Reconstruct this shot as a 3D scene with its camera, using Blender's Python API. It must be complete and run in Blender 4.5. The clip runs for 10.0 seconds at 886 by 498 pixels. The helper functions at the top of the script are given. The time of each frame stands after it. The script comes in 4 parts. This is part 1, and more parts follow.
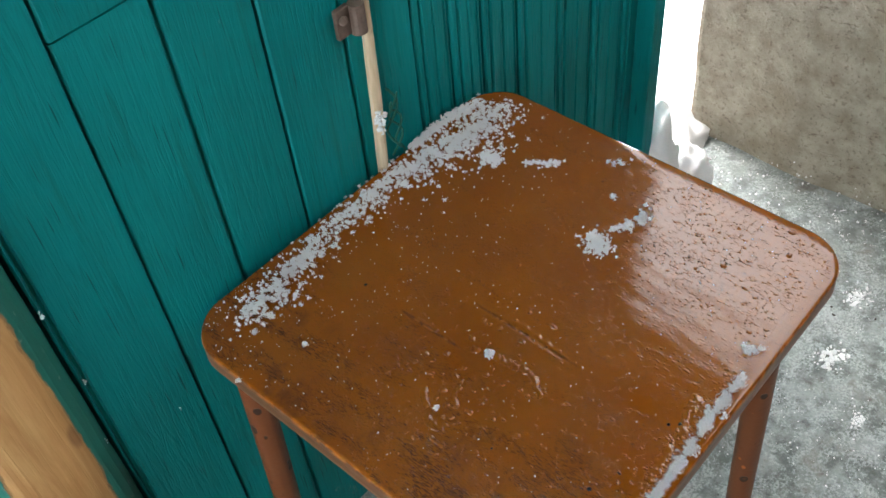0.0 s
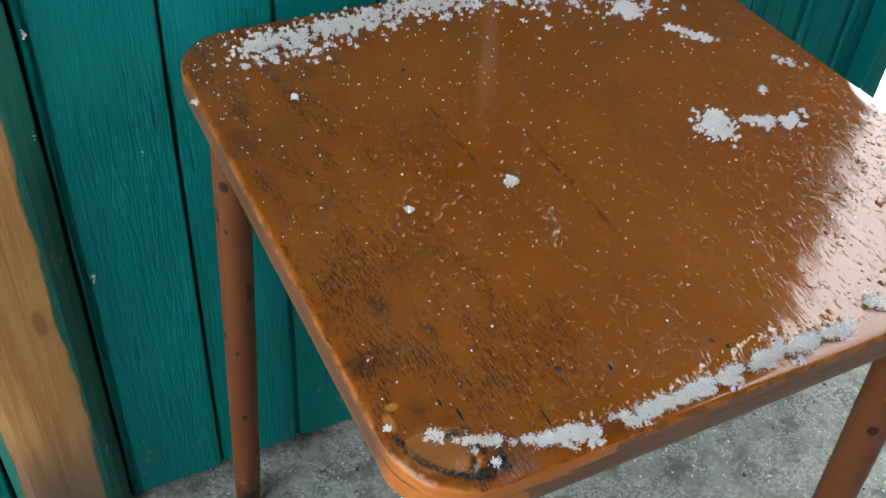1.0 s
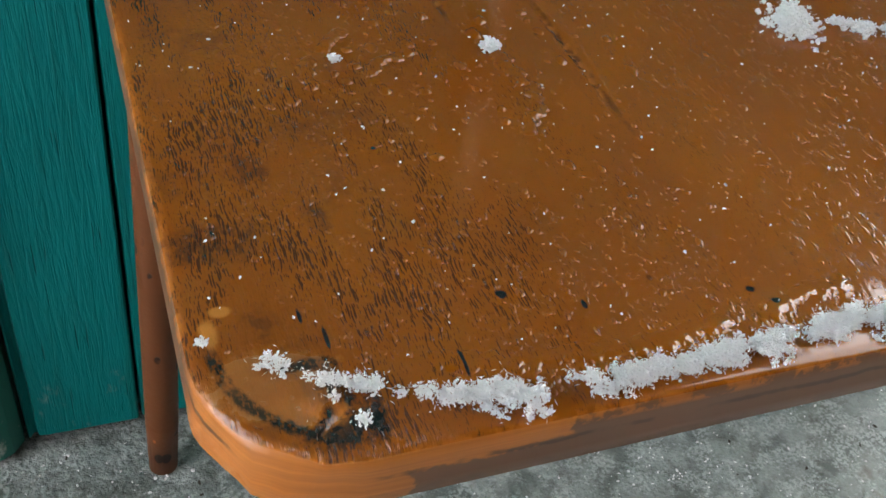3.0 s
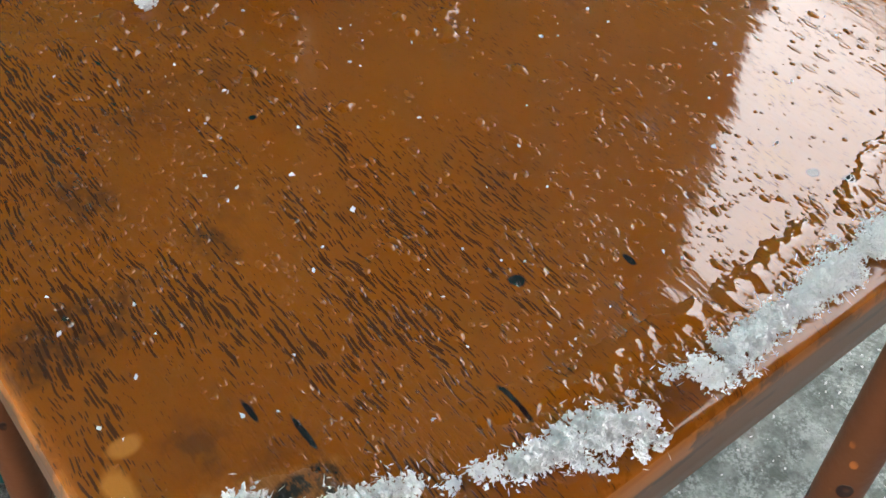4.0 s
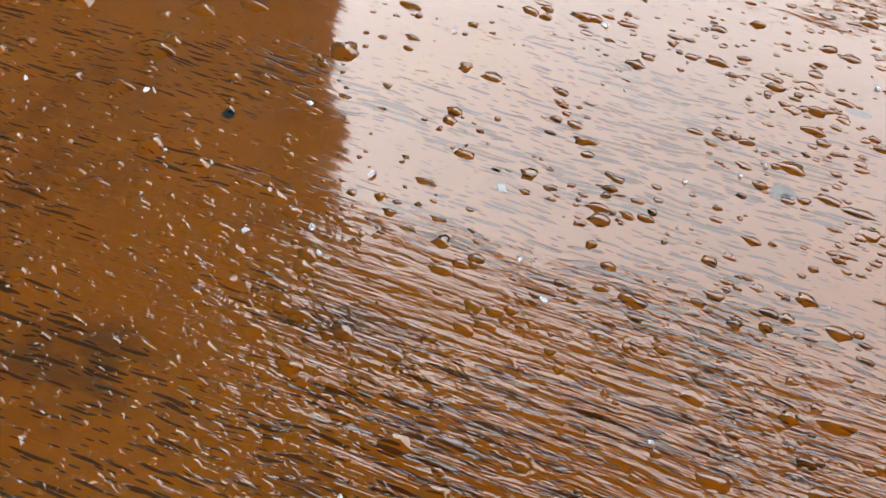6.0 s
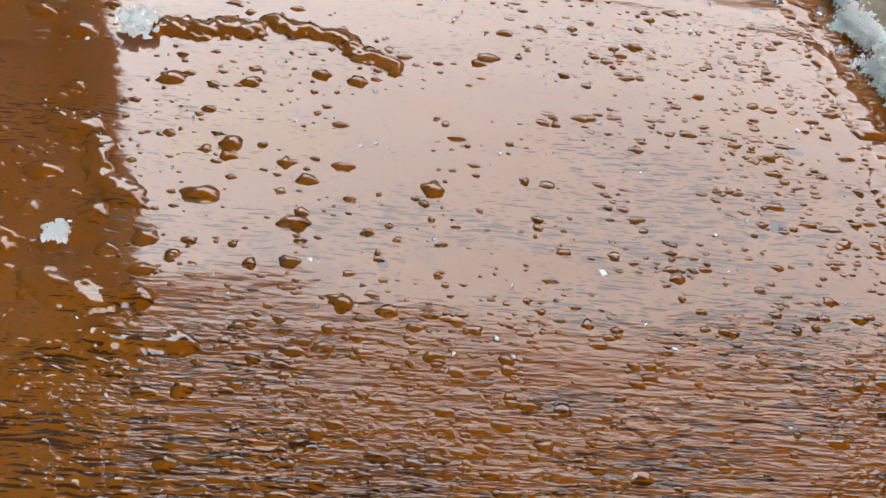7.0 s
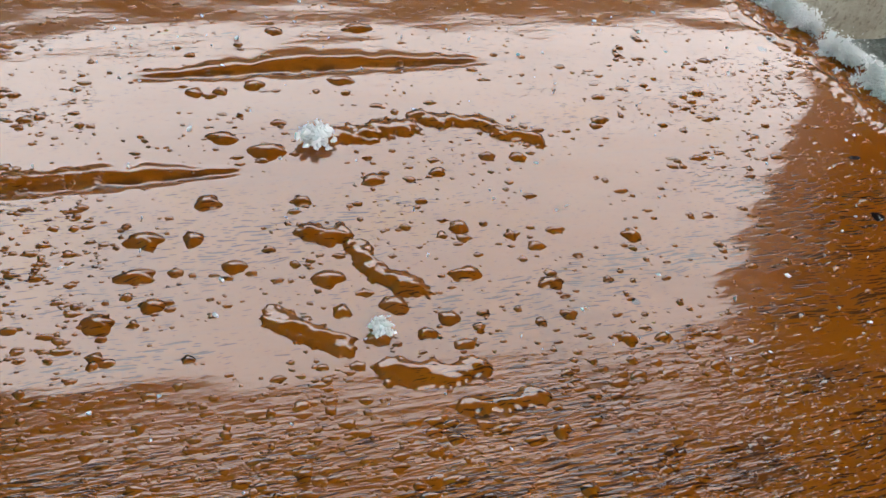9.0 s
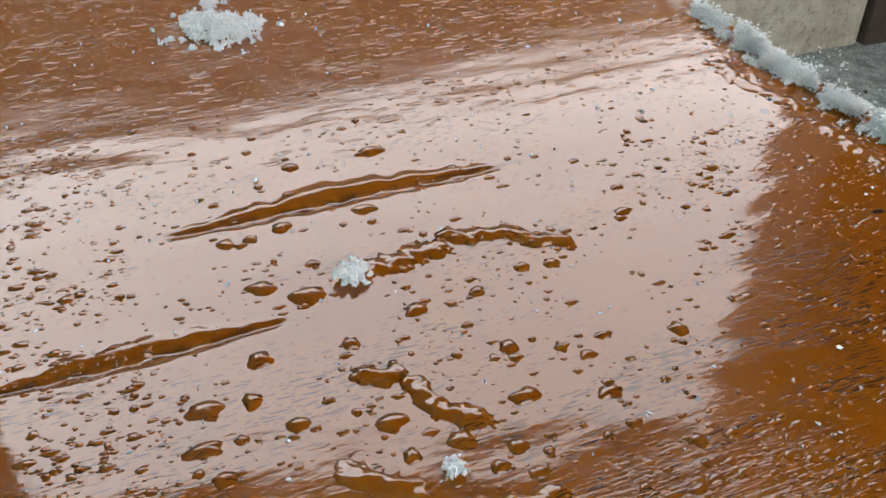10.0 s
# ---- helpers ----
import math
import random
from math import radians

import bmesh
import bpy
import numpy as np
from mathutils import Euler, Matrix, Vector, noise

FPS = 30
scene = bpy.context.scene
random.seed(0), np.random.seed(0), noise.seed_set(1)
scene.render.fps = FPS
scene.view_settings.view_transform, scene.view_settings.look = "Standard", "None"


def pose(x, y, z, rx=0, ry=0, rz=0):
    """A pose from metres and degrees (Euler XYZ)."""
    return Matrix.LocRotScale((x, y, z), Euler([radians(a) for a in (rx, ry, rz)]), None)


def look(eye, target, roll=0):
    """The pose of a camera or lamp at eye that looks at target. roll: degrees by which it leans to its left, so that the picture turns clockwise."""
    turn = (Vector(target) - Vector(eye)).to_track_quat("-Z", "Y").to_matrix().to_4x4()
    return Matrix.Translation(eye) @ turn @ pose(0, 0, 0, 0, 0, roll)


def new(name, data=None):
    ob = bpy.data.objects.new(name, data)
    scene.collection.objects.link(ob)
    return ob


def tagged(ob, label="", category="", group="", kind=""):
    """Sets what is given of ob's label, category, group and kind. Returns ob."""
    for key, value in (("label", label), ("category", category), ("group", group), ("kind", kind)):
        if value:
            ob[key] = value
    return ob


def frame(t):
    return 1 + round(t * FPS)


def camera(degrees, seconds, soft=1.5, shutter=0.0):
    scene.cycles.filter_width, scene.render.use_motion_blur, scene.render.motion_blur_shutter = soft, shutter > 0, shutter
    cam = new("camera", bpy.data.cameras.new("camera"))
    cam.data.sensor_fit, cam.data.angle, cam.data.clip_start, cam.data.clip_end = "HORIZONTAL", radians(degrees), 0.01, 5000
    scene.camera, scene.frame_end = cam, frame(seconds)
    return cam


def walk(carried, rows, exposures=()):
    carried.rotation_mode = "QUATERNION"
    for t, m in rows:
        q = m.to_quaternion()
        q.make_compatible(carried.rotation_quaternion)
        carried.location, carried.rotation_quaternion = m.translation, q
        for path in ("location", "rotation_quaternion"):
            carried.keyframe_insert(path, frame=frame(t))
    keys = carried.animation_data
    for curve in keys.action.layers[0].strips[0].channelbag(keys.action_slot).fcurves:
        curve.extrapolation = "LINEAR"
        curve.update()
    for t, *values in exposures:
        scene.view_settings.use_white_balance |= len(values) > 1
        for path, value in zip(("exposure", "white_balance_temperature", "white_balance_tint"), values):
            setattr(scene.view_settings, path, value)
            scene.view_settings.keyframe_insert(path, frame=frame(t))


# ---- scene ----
cam = camera(48.2, 10.0)
PATH = [
    (0, (0.001, -0.005, 1.045), (0.946, 0.967, -0.426), -6.4),
    (0.5, (0.051, -0.058, 0.893), (0.825, 1.129, -0.518), 2.3),
    (1, (0.089, -0.054, 0.779), (0.821, 1.231, -0.568), 4.9),
    (1.5, (0.109, -0.056, 0.715), (0.751, 1.276, -0.632), 9.2),
    (2, (0.127, -0.049, 0.676), (0.75, 1.295, -0.668), 12.0),
    (2.5, (0.16, -0.022, 0.653), (0.821, 1.292, -0.702), 11.3),
    (2.7, (0.167, -0.015, 0.65), (0.809, 1.326, -0.687), 10.6),
    (3.8, (0.188, 0.067, 0.605), (1.031, 1.196, -0.814), 5.9),
    (4, (0.183, 0.084, 0.592), (1.107, 1.114, -0.852), 5.1),
    (4.5, (0.179, 0.113, 0.563), (1.219, 1.001, -0.897), 4.1),
    (5, (0.182, 0.14, 0.546), (1.368, 0.81, -0.919), 7.5),
    (5.5, (0.184, 0.164, 0.535), (1.493, 0.615, -0.908), 9.2),
    (6, (0.175, 0.188, 0.536), (1.513, 0.493, -0.92), 8.3),
    (6.2, (0.171, 0.196, 0.541), (1.559, 0.413, -0.883), 8.6),
    (7.3, (0.144, 0.259, 0.57), (1.558, 0.004, -0.822), 8.9),
    (7.5, (0.14, 0.27, 0.57), (1.564, -0.032, -0.802), 9.2),
    (8, (0.134, 0.298, 0.573), (1.568, -0.097, -0.765), 10.0),
    (8.5, (0.137, 0.318, 0.578), (1.553, -0.182, -0.743), 10.5),
    (9, (0.144, 0.33, 0.581), (1.55, -0.264, -0.712), 9.2),
    (9.5, (0.151, 0.334, 0.587), (1.54, -0.281, -0.714), 5.0),
    (10, (0.155, 0.337, 0.593), (1.625, -0.276, -0.616), 0.8),
]
walk(cam, [(t, look(eye, target, roll)) for t, eye, target, roll in PATH],
     [(0.0, 3.20), (0.5, 3.28), (1.5, 3.44), (2.5, 3.38), (4.0, 3.53), (5.5, 3.63), (7.5, 3.46), (10.0, 3.42)])

# ---- light ----
world = bpy.data.worlds.new("overcast")
scene.world = world
world.use_nodes = True
wn, wl = world.node_tree.nodes, world.node_tree.links
wn.clear()
sky = wn.new("ShaderNodeTexSky")
sky.sky_type, sky.sun_disc = "NISHITA", False
sky.sun_elevation, sky.sun_rotation = radians(62), radians(0)
sky.air_density, sky.dust_density, sky.ozone_density = 1.0, 4.0, 1.0
grey = wn.new("ShaderNodeHueSaturation")
grey.inputs["Saturation"].default_value = 0.06
back = wn.new("ShaderNodeBackground")
back.inputs["Strength"].default_value = 0.15
wout = wn.new("ShaderNodeOutputWorld")
wl.new(sky.outputs[0], grey.inputs["Color"])
wl.new(grey.outputs[0], back.inputs["Color"])
wl.new(back.outputs[0], wout.inputs[0])
sun = new("sun", bpy.data.lights.new("sun", "SUN"))
sun.data.energy, sun.data.angle, sun.data.color = 0.7, radians(14), (1.0, 0.97, 0.93)
sun.matrix_world = look((0, 4.7, 8.83), (0, 0, 0))


# ---- material tools ----
class Mat:
    """A node material with short helpers."""

    def __init__(self, name):
        self.m = bpy.data.materials.new(name)
        self.m.use_nodes = True
        self.n, self.l = self.m.node_tree.nodes, self.m.node_tree.links
        self.n.clear()
        self.out = self.n.new("ShaderNodeOutputMaterial")
        self.b = self.n.new("ShaderNodeBsdfPrincipled")
        self.l.new(self.b.outputs[0], self.out.inputs[0])
        self.co = self.n.new("ShaderNodeTexCoord").outputs["Object"]

    def put(self, value, socket):
        if isinstance(value, bpy.types.NodeSocket):
            self.l.new(value, socket)
        else:
            socket.default_value = value

    def set(self, **kw):
        for k, v in kw.items():
            self.put(v, self.b.inputs[k.replace("_", " ")])
        return self

    def scaled(self, sx, sy, sz, off=(0, 0, 0), co=None):
        n = self.n.new("ShaderNodeMapping")
        n.inputs["Scale"].default_value, n.inputs["Location"].default_value = (sx, sy, sz), off
        self.l.new(co or self.co, n.inputs[0])
        return n.outputs[0]

    def noise(self, co=None, scale=5.0, detail=4.0, rough=0.55, distort=0.0, colour=False):
        n = self.n.new("ShaderNodeTexNoise")
        self.l.new(co or self.co, n.inputs["Vector"])
        n.inputs["Scale"].default_value, n.inputs["Detail"].default_value = scale, detail
        n.inputs["Roughness"].default_value, n.inputs["Distortion"].default_value = rough, distort
        return n.outputs["Color" if colour else "Fac"]

    def voronoi(self, co=None, scale=5.0, feature="F1", rnd=1.0, dims="3D"):
        n = self.n.new("ShaderNodeTexVoronoi")
        n.feature, n.voronoi_dimensions = feature, dims
        self.l.new(co or self.co, n.inputs["Vector"])
        n.inputs["Scale"].default_value, n.inputs["Randomness"].default_value = scale, rnd
        return n.outputs["Distance"]

    def maths(self, op, a, b=0.0, c=0.0):
        n = self.n.new("ShaderNodeMath")
        n.operation = op
        for v, s in zip((a, b, c), n.inputs):
            self.put(v, s)
        return n.outputs[0]

    def ramp(self, v, lo, hi, a=0.0, b=1.0):
        n = self.n.new("ShaderNodeMapRange")
        n.interpolation_type = "SMOOTHSTEP"
        for x, s in zip((v, lo, hi, a, b), n.inputs):
            self.put(x, s)
        return n.outputs[0]

    def mix(self, f, a, b):
        n = self.n.new("ShaderNodeMix")
        n.data_type = "RGBA"
        self.put(f, n.inputs[0])
        for v, s in ((a, n.inputs[6]), (b, n.inputs[7])):
            self.put((*v, 1.0) if isinstance(v, tuple) else v, s)
        return n.outputs[2]

    def axes(self, co=None):
        n = self.n.new("ShaderNodeSeparateXYZ")
        self.l.new(co or self.co, n.inputs[0])
        return n.outputs

    def random(self):
        return self.n.new("ShaderNodeObjectInfo").outputs["Random"]

    def island(self):
        return self.n.new("ShaderNodeNewGeometry").outputs["Random Per Island"]

    def bump(self, h, dist, strength=1.0, chain=None):
        n = self.n.new("ShaderNodeBump")
        n.inputs["Distance"].default_value = dist
        self.put(strength, n.inputs["Strength"])
        self.l.new(h, n.inputs["Height"])
        if chain:
            self.l.new(chain, n.inputs["Normal"])
        return n.outputs[0]

    def patch(self, x, y, rx, ry, edge=0.5, wob=None):
        """1 inside an uneven ellipse on the xy plane, 0 outside."""
        ax = self.axes()
        dx = self.maths("DIVIDE", self.maths("SUBTRACT", ax[0], x), rx)
        dy = self.maths("DIVIDE", self.maths("SUBTRACT", ax[1], y), ry)
        d = self.maths("SQRT", self.maths("ADD", self.maths("MULTIPLY", dx, dx), self.maths("MULTIPLY", dy, dy)))
        if wob:
            d = self.maths("ADD", d, self.maths("MULTIPLY", self.maths("SUBTRACT", wob, 0.5), 1.8))
        return self.ramp(d, 1.0 + edge / 2, 1.0 - edge / 2)


# ---- sizes ----
SEAT_Z, SEAT_T = 0.4532, 0.021
SX0, SX1, SY0, SY1, SR = 0.1920, 0.5755, 0.1255, 0.4935, 0.040
WALL_Y = 0.499
STOOL = Vector(((SX0 + SX1) / 2, (SY0 + SY1) / 2, 0))


# ---- materials ----
def paint_seat(wet=False):
    """Worn brown paint; wet: the same paint seen through a clear bead of water on it."""
    m = Mat("meltwater" if wet else "brown_seat_paint")
    off = (0, 0, 0) if wet else (STOOL.x, STOOL.y, 0)
    w = m.scaled(1, 1, 1, off)
    m.co = w
    ax = m.axes()
    grain = m.noise(m.scaled(420, 16, 60), 1.0, 3, 0.6)
    broad = m.noise(None, 9, 4, 0.6)
    wob = m.noise(None, 60, 4, 0.65)
    wob2 = m.noise(None, 140, 3, 0.6)
    # open pores of the veneer, in bands where the paint is worn thin
    left = m.ramp(m.maths("ADD", ax[0], m.maths("MULTIPLY", m.maths("SUBTRACT", broad, 0.5), 0.08)), 0.33, 0.235)
    zone = m.maths("MULTIPLY", m.ramp(m.noise(m.scaled(60, 14, 20), 1.0, 4, 0.65), 0.34, 0.70), m.maths("ADD", m.maths("MULTIPLY", left, 0.55), 0.45))
    bent = m.n.new("ShaderNodeVectorMath")
    m.l.new(w, bent.inputs[0])
    m.l.new(m.mix(0.0035, (0.0, 0.0, 0.0), m.noise(None, 70, 2, 0.5, 0.0, True)), bent.inputs[1])
    pn = m.voronoi(m.scaled(1050, 95, 60, co=bent.outputs[0]), 1.0, dims="2D")
    pn2 = m.voronoi(m.scaled(1500, 220, 60, (5, 3, 0), co=bent.outputs[0]), 1.0, dims="2D")
    pores = m.ramp(m.maths("SUBTRACT", pn, m.ramp(zone, 0.0, 1.0, 0.04, 0.33)), 0.01, -0.04)
    pores = m.maths("MAXIMUM", pores, m.ramp(m.maths("SUBTRACT", pn2, m.ramp(zone, 0.0, 1.0, 0.03, 0.26)), 0.01, -0.04))
    top = m.ramp(ax[2], SEAT_Z - 0.0024, SEAT_Z - 0.0012)
    pores = m.maths("MULTIPLY", pores, top)
    spots = m.ramp(m.voronoi(m.scaled(70, 55, 20), 1.0), 0.09, 0.05)
    spots = m.maths("MULTIPLY", spots, m.ramp(m.noise(None, 30, 2), 0.55, 0.62))
    col = m.mix(m.ramp(broad, 0.3, 0.75), (0.252, 0.064, 0.002), (0.305, 0.086, 0.003))
    col = m.mix(m.maths("MULTIPLY", m.ramp(grain, 0.5, 0.8), 0.35), col, (0.22, 0.07, 0.012))
    worn = m.maths("MULTIPLY", m.ramp(m.noise(None, 22, 5, 0.7), 0.52, 0.72), left)
    col = m.mix(m.maths("MULTIPLY", worn, 0.75), col, (0.13, 0.036, 0.007))
    # dark ring stains by the worn end
    for x, y, rx, ry, k in ((0.206, 0.203, 0.013, 0.007, 0.7), (0.236, 0.210, 0.004, 0.006, 0.75), (0.221, 0.235, 0.006, 0.010, 0.5),
                            (0.212, 0.170, 0.006, 0.005, 0.5), (0.262, 0.250, 0.016, 0.010, 0.15)):
        st = m.maths("MULTIPLY", m.maths("MULTIPLY", m.patch(x, y, rx, ry, 0.9, wob2), k), m.ramp(m.noise(m.scaled(260, 150, 60), 1.0, 3, 0.6), 0.42, 0.60, 0.25, 1.0))
        col = m.mix(st, col, (0.045, 0.017, 0.009))
    for x, y, rx, ry in ((0.352, 0.155, 0.0017, 0.0014), (0.357, 0.149, 0.0017, 0.0014), (0.2785, 0.1685, 0.0016, 0.0016), (0.2595, 0.1475, 0.0006, 0.0048), (0.2275, 0.1635, 0.0005, 0.0040),
                         (0.2225, 0.1720, 0.0005, 0.0026), (0.262, 0.238, 0.0012, 0.0011), (0.30, 0.160, 0.0008, 0.0018), (0.315, 0.41, 0.0014, 0.0014)):
        col = m.mix(m.patch(x, y, rx, ry, 0.5, wob2), col, (0.02, 0.012, 0.012))
    # darker streaks of colour along the two gouges, for contrast
    for x, y, rx, ry in ((0.3535, 0.281, 0.0014, 0.040), (0.3135, 0.338, 0.0013, 0.029)):
        col = m.mix(m.maths("MULTIPLY", m.patch(x, y, rx, ry, 0.9, wob2), 0.65), col, (0.075, 0.024, 0.006))
    col = m.mix(m.maths("MAXIMUM", m.maths("MULTIPLY", pores, 0.85), m.maths("MULTIPLY", spots, 0.55)), col, (0.040, 0.011, 0.003))
    # bare wood and rot at the chipped corner
    chip = m.patch(0.213, 0.150, 0.016, 0.012, 0.25, wob)
    wob3 = m.noise(m.scaled(420, 260, 60), 1.0, 4, 0.7)
    flaked = m.ramp(m.noise(m.scaled(700, 330, 60), 1.0, 3, 0.7), 0.36, 0.52, 0.25, 1.0)
    col = m.mix(m.maths("MULTIPLY", chip, 0.75), col, m.mix(wob2, (0.30, 0.095, 0.018), (0.42, 0.17, 0.035)))
    for x, y, rx, ry in ((0.2255, 0.1430, 0.0042, 0.0120), (0.220, 0.156, 0.007, 0.0018), (0.2250, 0.1345, 0.0090, 0.0050), (0.2330, 0.138, 0.0026, 0.0090)):
        col = m.mix(m.maths("MULTIPLY", m.patch(x, y, rx, ry, 0.8, wob3), flaked), col, (0.014, 0.010, 0.009))
    cx, cy = m.maths("SUBTRACT", ax[0], SX0 + SR), m.maths("SUBTRACT", ax[1], SY0 + SR)
    rad = m.maths("SQRT", m.maths("ADD", m.maths("MULTIPLY", cx, cx), m.maths("MULTIPLY", cy, cy)))
    arc = m.ramp(m.maths("ABSOLUTE", m.maths("SUBTRACT", rad, m.maths("ADD", 0.0315, m.maths("MULTIPLY", wob3, 0.004)))), 0.0024, 0.0008)
    arc = m.maths("MULTIPLY", arc, m.maths("MULTIPLY", m.ramp(cx, 0.002, -0.012), m.ramp(cy, 0.004, -0.004)))
    col = m.mix(m.maths("MULTIPLY", m.maths("MULTIPLY", arc, flaked), m.ramp(wob2, 0.28, 0.45)), col, (0.02, 0.014, 0.010))
    for x, y, rx, ry in ((0.199, 0.171, 0.0025, 0.005), (0.203, 0.178, 0.003, 0.002), (0.186, 0.222, 0.0025, 0.008), (0.19, 0.30, 0.003, 0.004)):
        col = m.mix(m.maths("MULTIPLY", m.patch(x, y, rx, ry, 0.6, wob), 0.85), col, (0.55, 0.21, 0.035))
    # worn rim: plies show through all round, bare at the chipped corner
    h = m.maths("SUBTRACT", SEAT_Z, ax[2])
    side = m.ramp(h, 0.0012, 0.0022)
    rimwear = m.maths("MULTIPLY", m.ramp(h, 0.0002, 0.0015), m.ramp(m.noise(None, 95, 4, 0.7), 0.45, 0.55))
    rimwear = m.maths("MULTIPLY", rimwear, m.ramp(h, 0.006, 0.004))
    near = m.maths("ADD", ax[0], m.maths("MULTIPLY", m.maths("SUBTRACT", wob, 0.5), 0.03))
    front = m.ramp(ax[1], 0.170, 0.152)
    reach = m.maths("MULTIPLY", front, m.maths("MAXIMUM", m.ramp(near, 0.238, 0.236), m.maths("MULTIPLY", m.ramp(near, 0.282, 0.279), m.ramp(m.maths("ADD", h, m.maths("MULTIPLY", m.maths("SUBTRACT", wob, 0.5), 0.012)), 0.0095, 0.0085))))
    col = m.mix(side, col, m.mix(broad, (0.13, 0.055, 0.024), (0.19, 0.08, 0.035)))
    bare = m.maths("MINIMUM", m.maths("ADD", m.maths("MULTIPLY", side, reach), m.maths("MULTIPLY", rimwear, 0.8)), 1.0)
    ply = m.noise(m.scaled(30, 30, 900), 1.0, 2, 0.5)
    col = m.mix(bare, col, m.mix(ply, (0.33, 0.092, 0.012), (0.60, 0.20, 0.026)))
    lines = m.maths("MULTIPLY", side, m.ramp(m.maths("ABSOLUTE", m.maths("SUBTRACT", h, m.maths("ADD", 0.0075, m.maths("MULTIPLY", wob, 0.004)))), 0.0011, 0.0004))
    lines = m.maths("MULTIPLY", lines, m.ramp(m.noise(None, 40, 3), 0.42, 0.52))
    col = m.mix(m.maths("MULTIPLY", lines, 0.8), col, (0.06, 0.022, 0.010))
    m.set(Base_Color=col, Roughness=m.maths("ADD", m.ramp(side, 0, 1, 0.045, 0.4), m.maths("MULTIPLY", chip, 0.25)), IOR=1.56)
    if wet:
        m.set(Roughness=0.03, IOR=1.60)
        return m.m
    # relief: open grain towards the worn end, an almost level film of water further in
    edge = m.maths("ADD", ax[0], m.maths("MULTIPLY", m.maths("SUBTRACT", broad, 0.5), 0.06))
    film = m.ramp(edge, 0.262, 0.236)
    far = m.ramp(edge, 0.385, 0.43)
    rough_zone = m.maths("MULTIPLY", m.maths("ADD", m.maths("MAXIMUM", film, m.maths("MULTIPLY", far, 0.16)), 0.02), top)
    ridge = m.noise(m.scaled(760, 95, 60), 1.0, 3, 0.6, 0.3)
    curl = m.noise(m.scaled(520, 380, 60), 1.0, 2, 0.5, 0.8)
    nb = m.bump(ridge, 0.00034, rough_zone)
    nb = m.bump(curl, 0.00034, m.maths("MULTIPLY", m.maths("MULTIPLY", film, top), m.ramp(m.noise(None, 75, 3, 0.6), 0.40, 0.60, 0.15, 1.0)), nb)
    ripple = m.noise(m.scaled(420, 120, 60), 1.0, 3, 0.6)
    nb = m.bump(ripple, 0.00014, m.maths("MULTIPLY", top, 0.30), nb)
    nb = m.bump(m.maths("SUBTRACT", 1.0, m.maths("MAXIMUM", pores, spots)), 0.0005, m.ramp(film, 0.0, 0.6, 0.12, 0.5), nb)
    nb = m.bump(wob, 0.0008, m.maths("MULTIPLY", chip, 0.9), nb)
    m.set(Normal=nb)
    return m.m


def paint_leg():
    m = Mat("brown_leg_paint")
    col = m.mix(m.noise(None, 25, 4), (0.13, 0.041, 0.013), (0.175, 0.057, 0.019))
    chips = m.ramp(m.voronoi(m.scaled(60, 60, 40), 1.0), 0.27, 0.22)
    chips = m.maths("MULTIPLY", chips, m.ramp(m.noise(None, 26, 3), 0.47, 0.53))
    col = m.mix(chips, col, (0.020, 0.007, 0.006))
    orange = m.maths("MULTIPLY", m.ramp(m.voronoi(m.scaled(70, 70, 45, (3, 1, 2)), 1.0), 0.2, 0.15), m.ramp(m.noise(m.scaled(1, 1, 1, (4, 0, 0)), 20, 3), 0.58, 0.62))
    col = m.mix(orange, col, (0.5, 0.15, 0.03))
    m.set(Base_Color=col, Roughness=0.45, Specular_IOR_Level=0.3, Normal=m.bump(m.maths("SUBTRACT", m.noise(None, 160, 3), chips), 0.0006, 0.5))
    return m.m


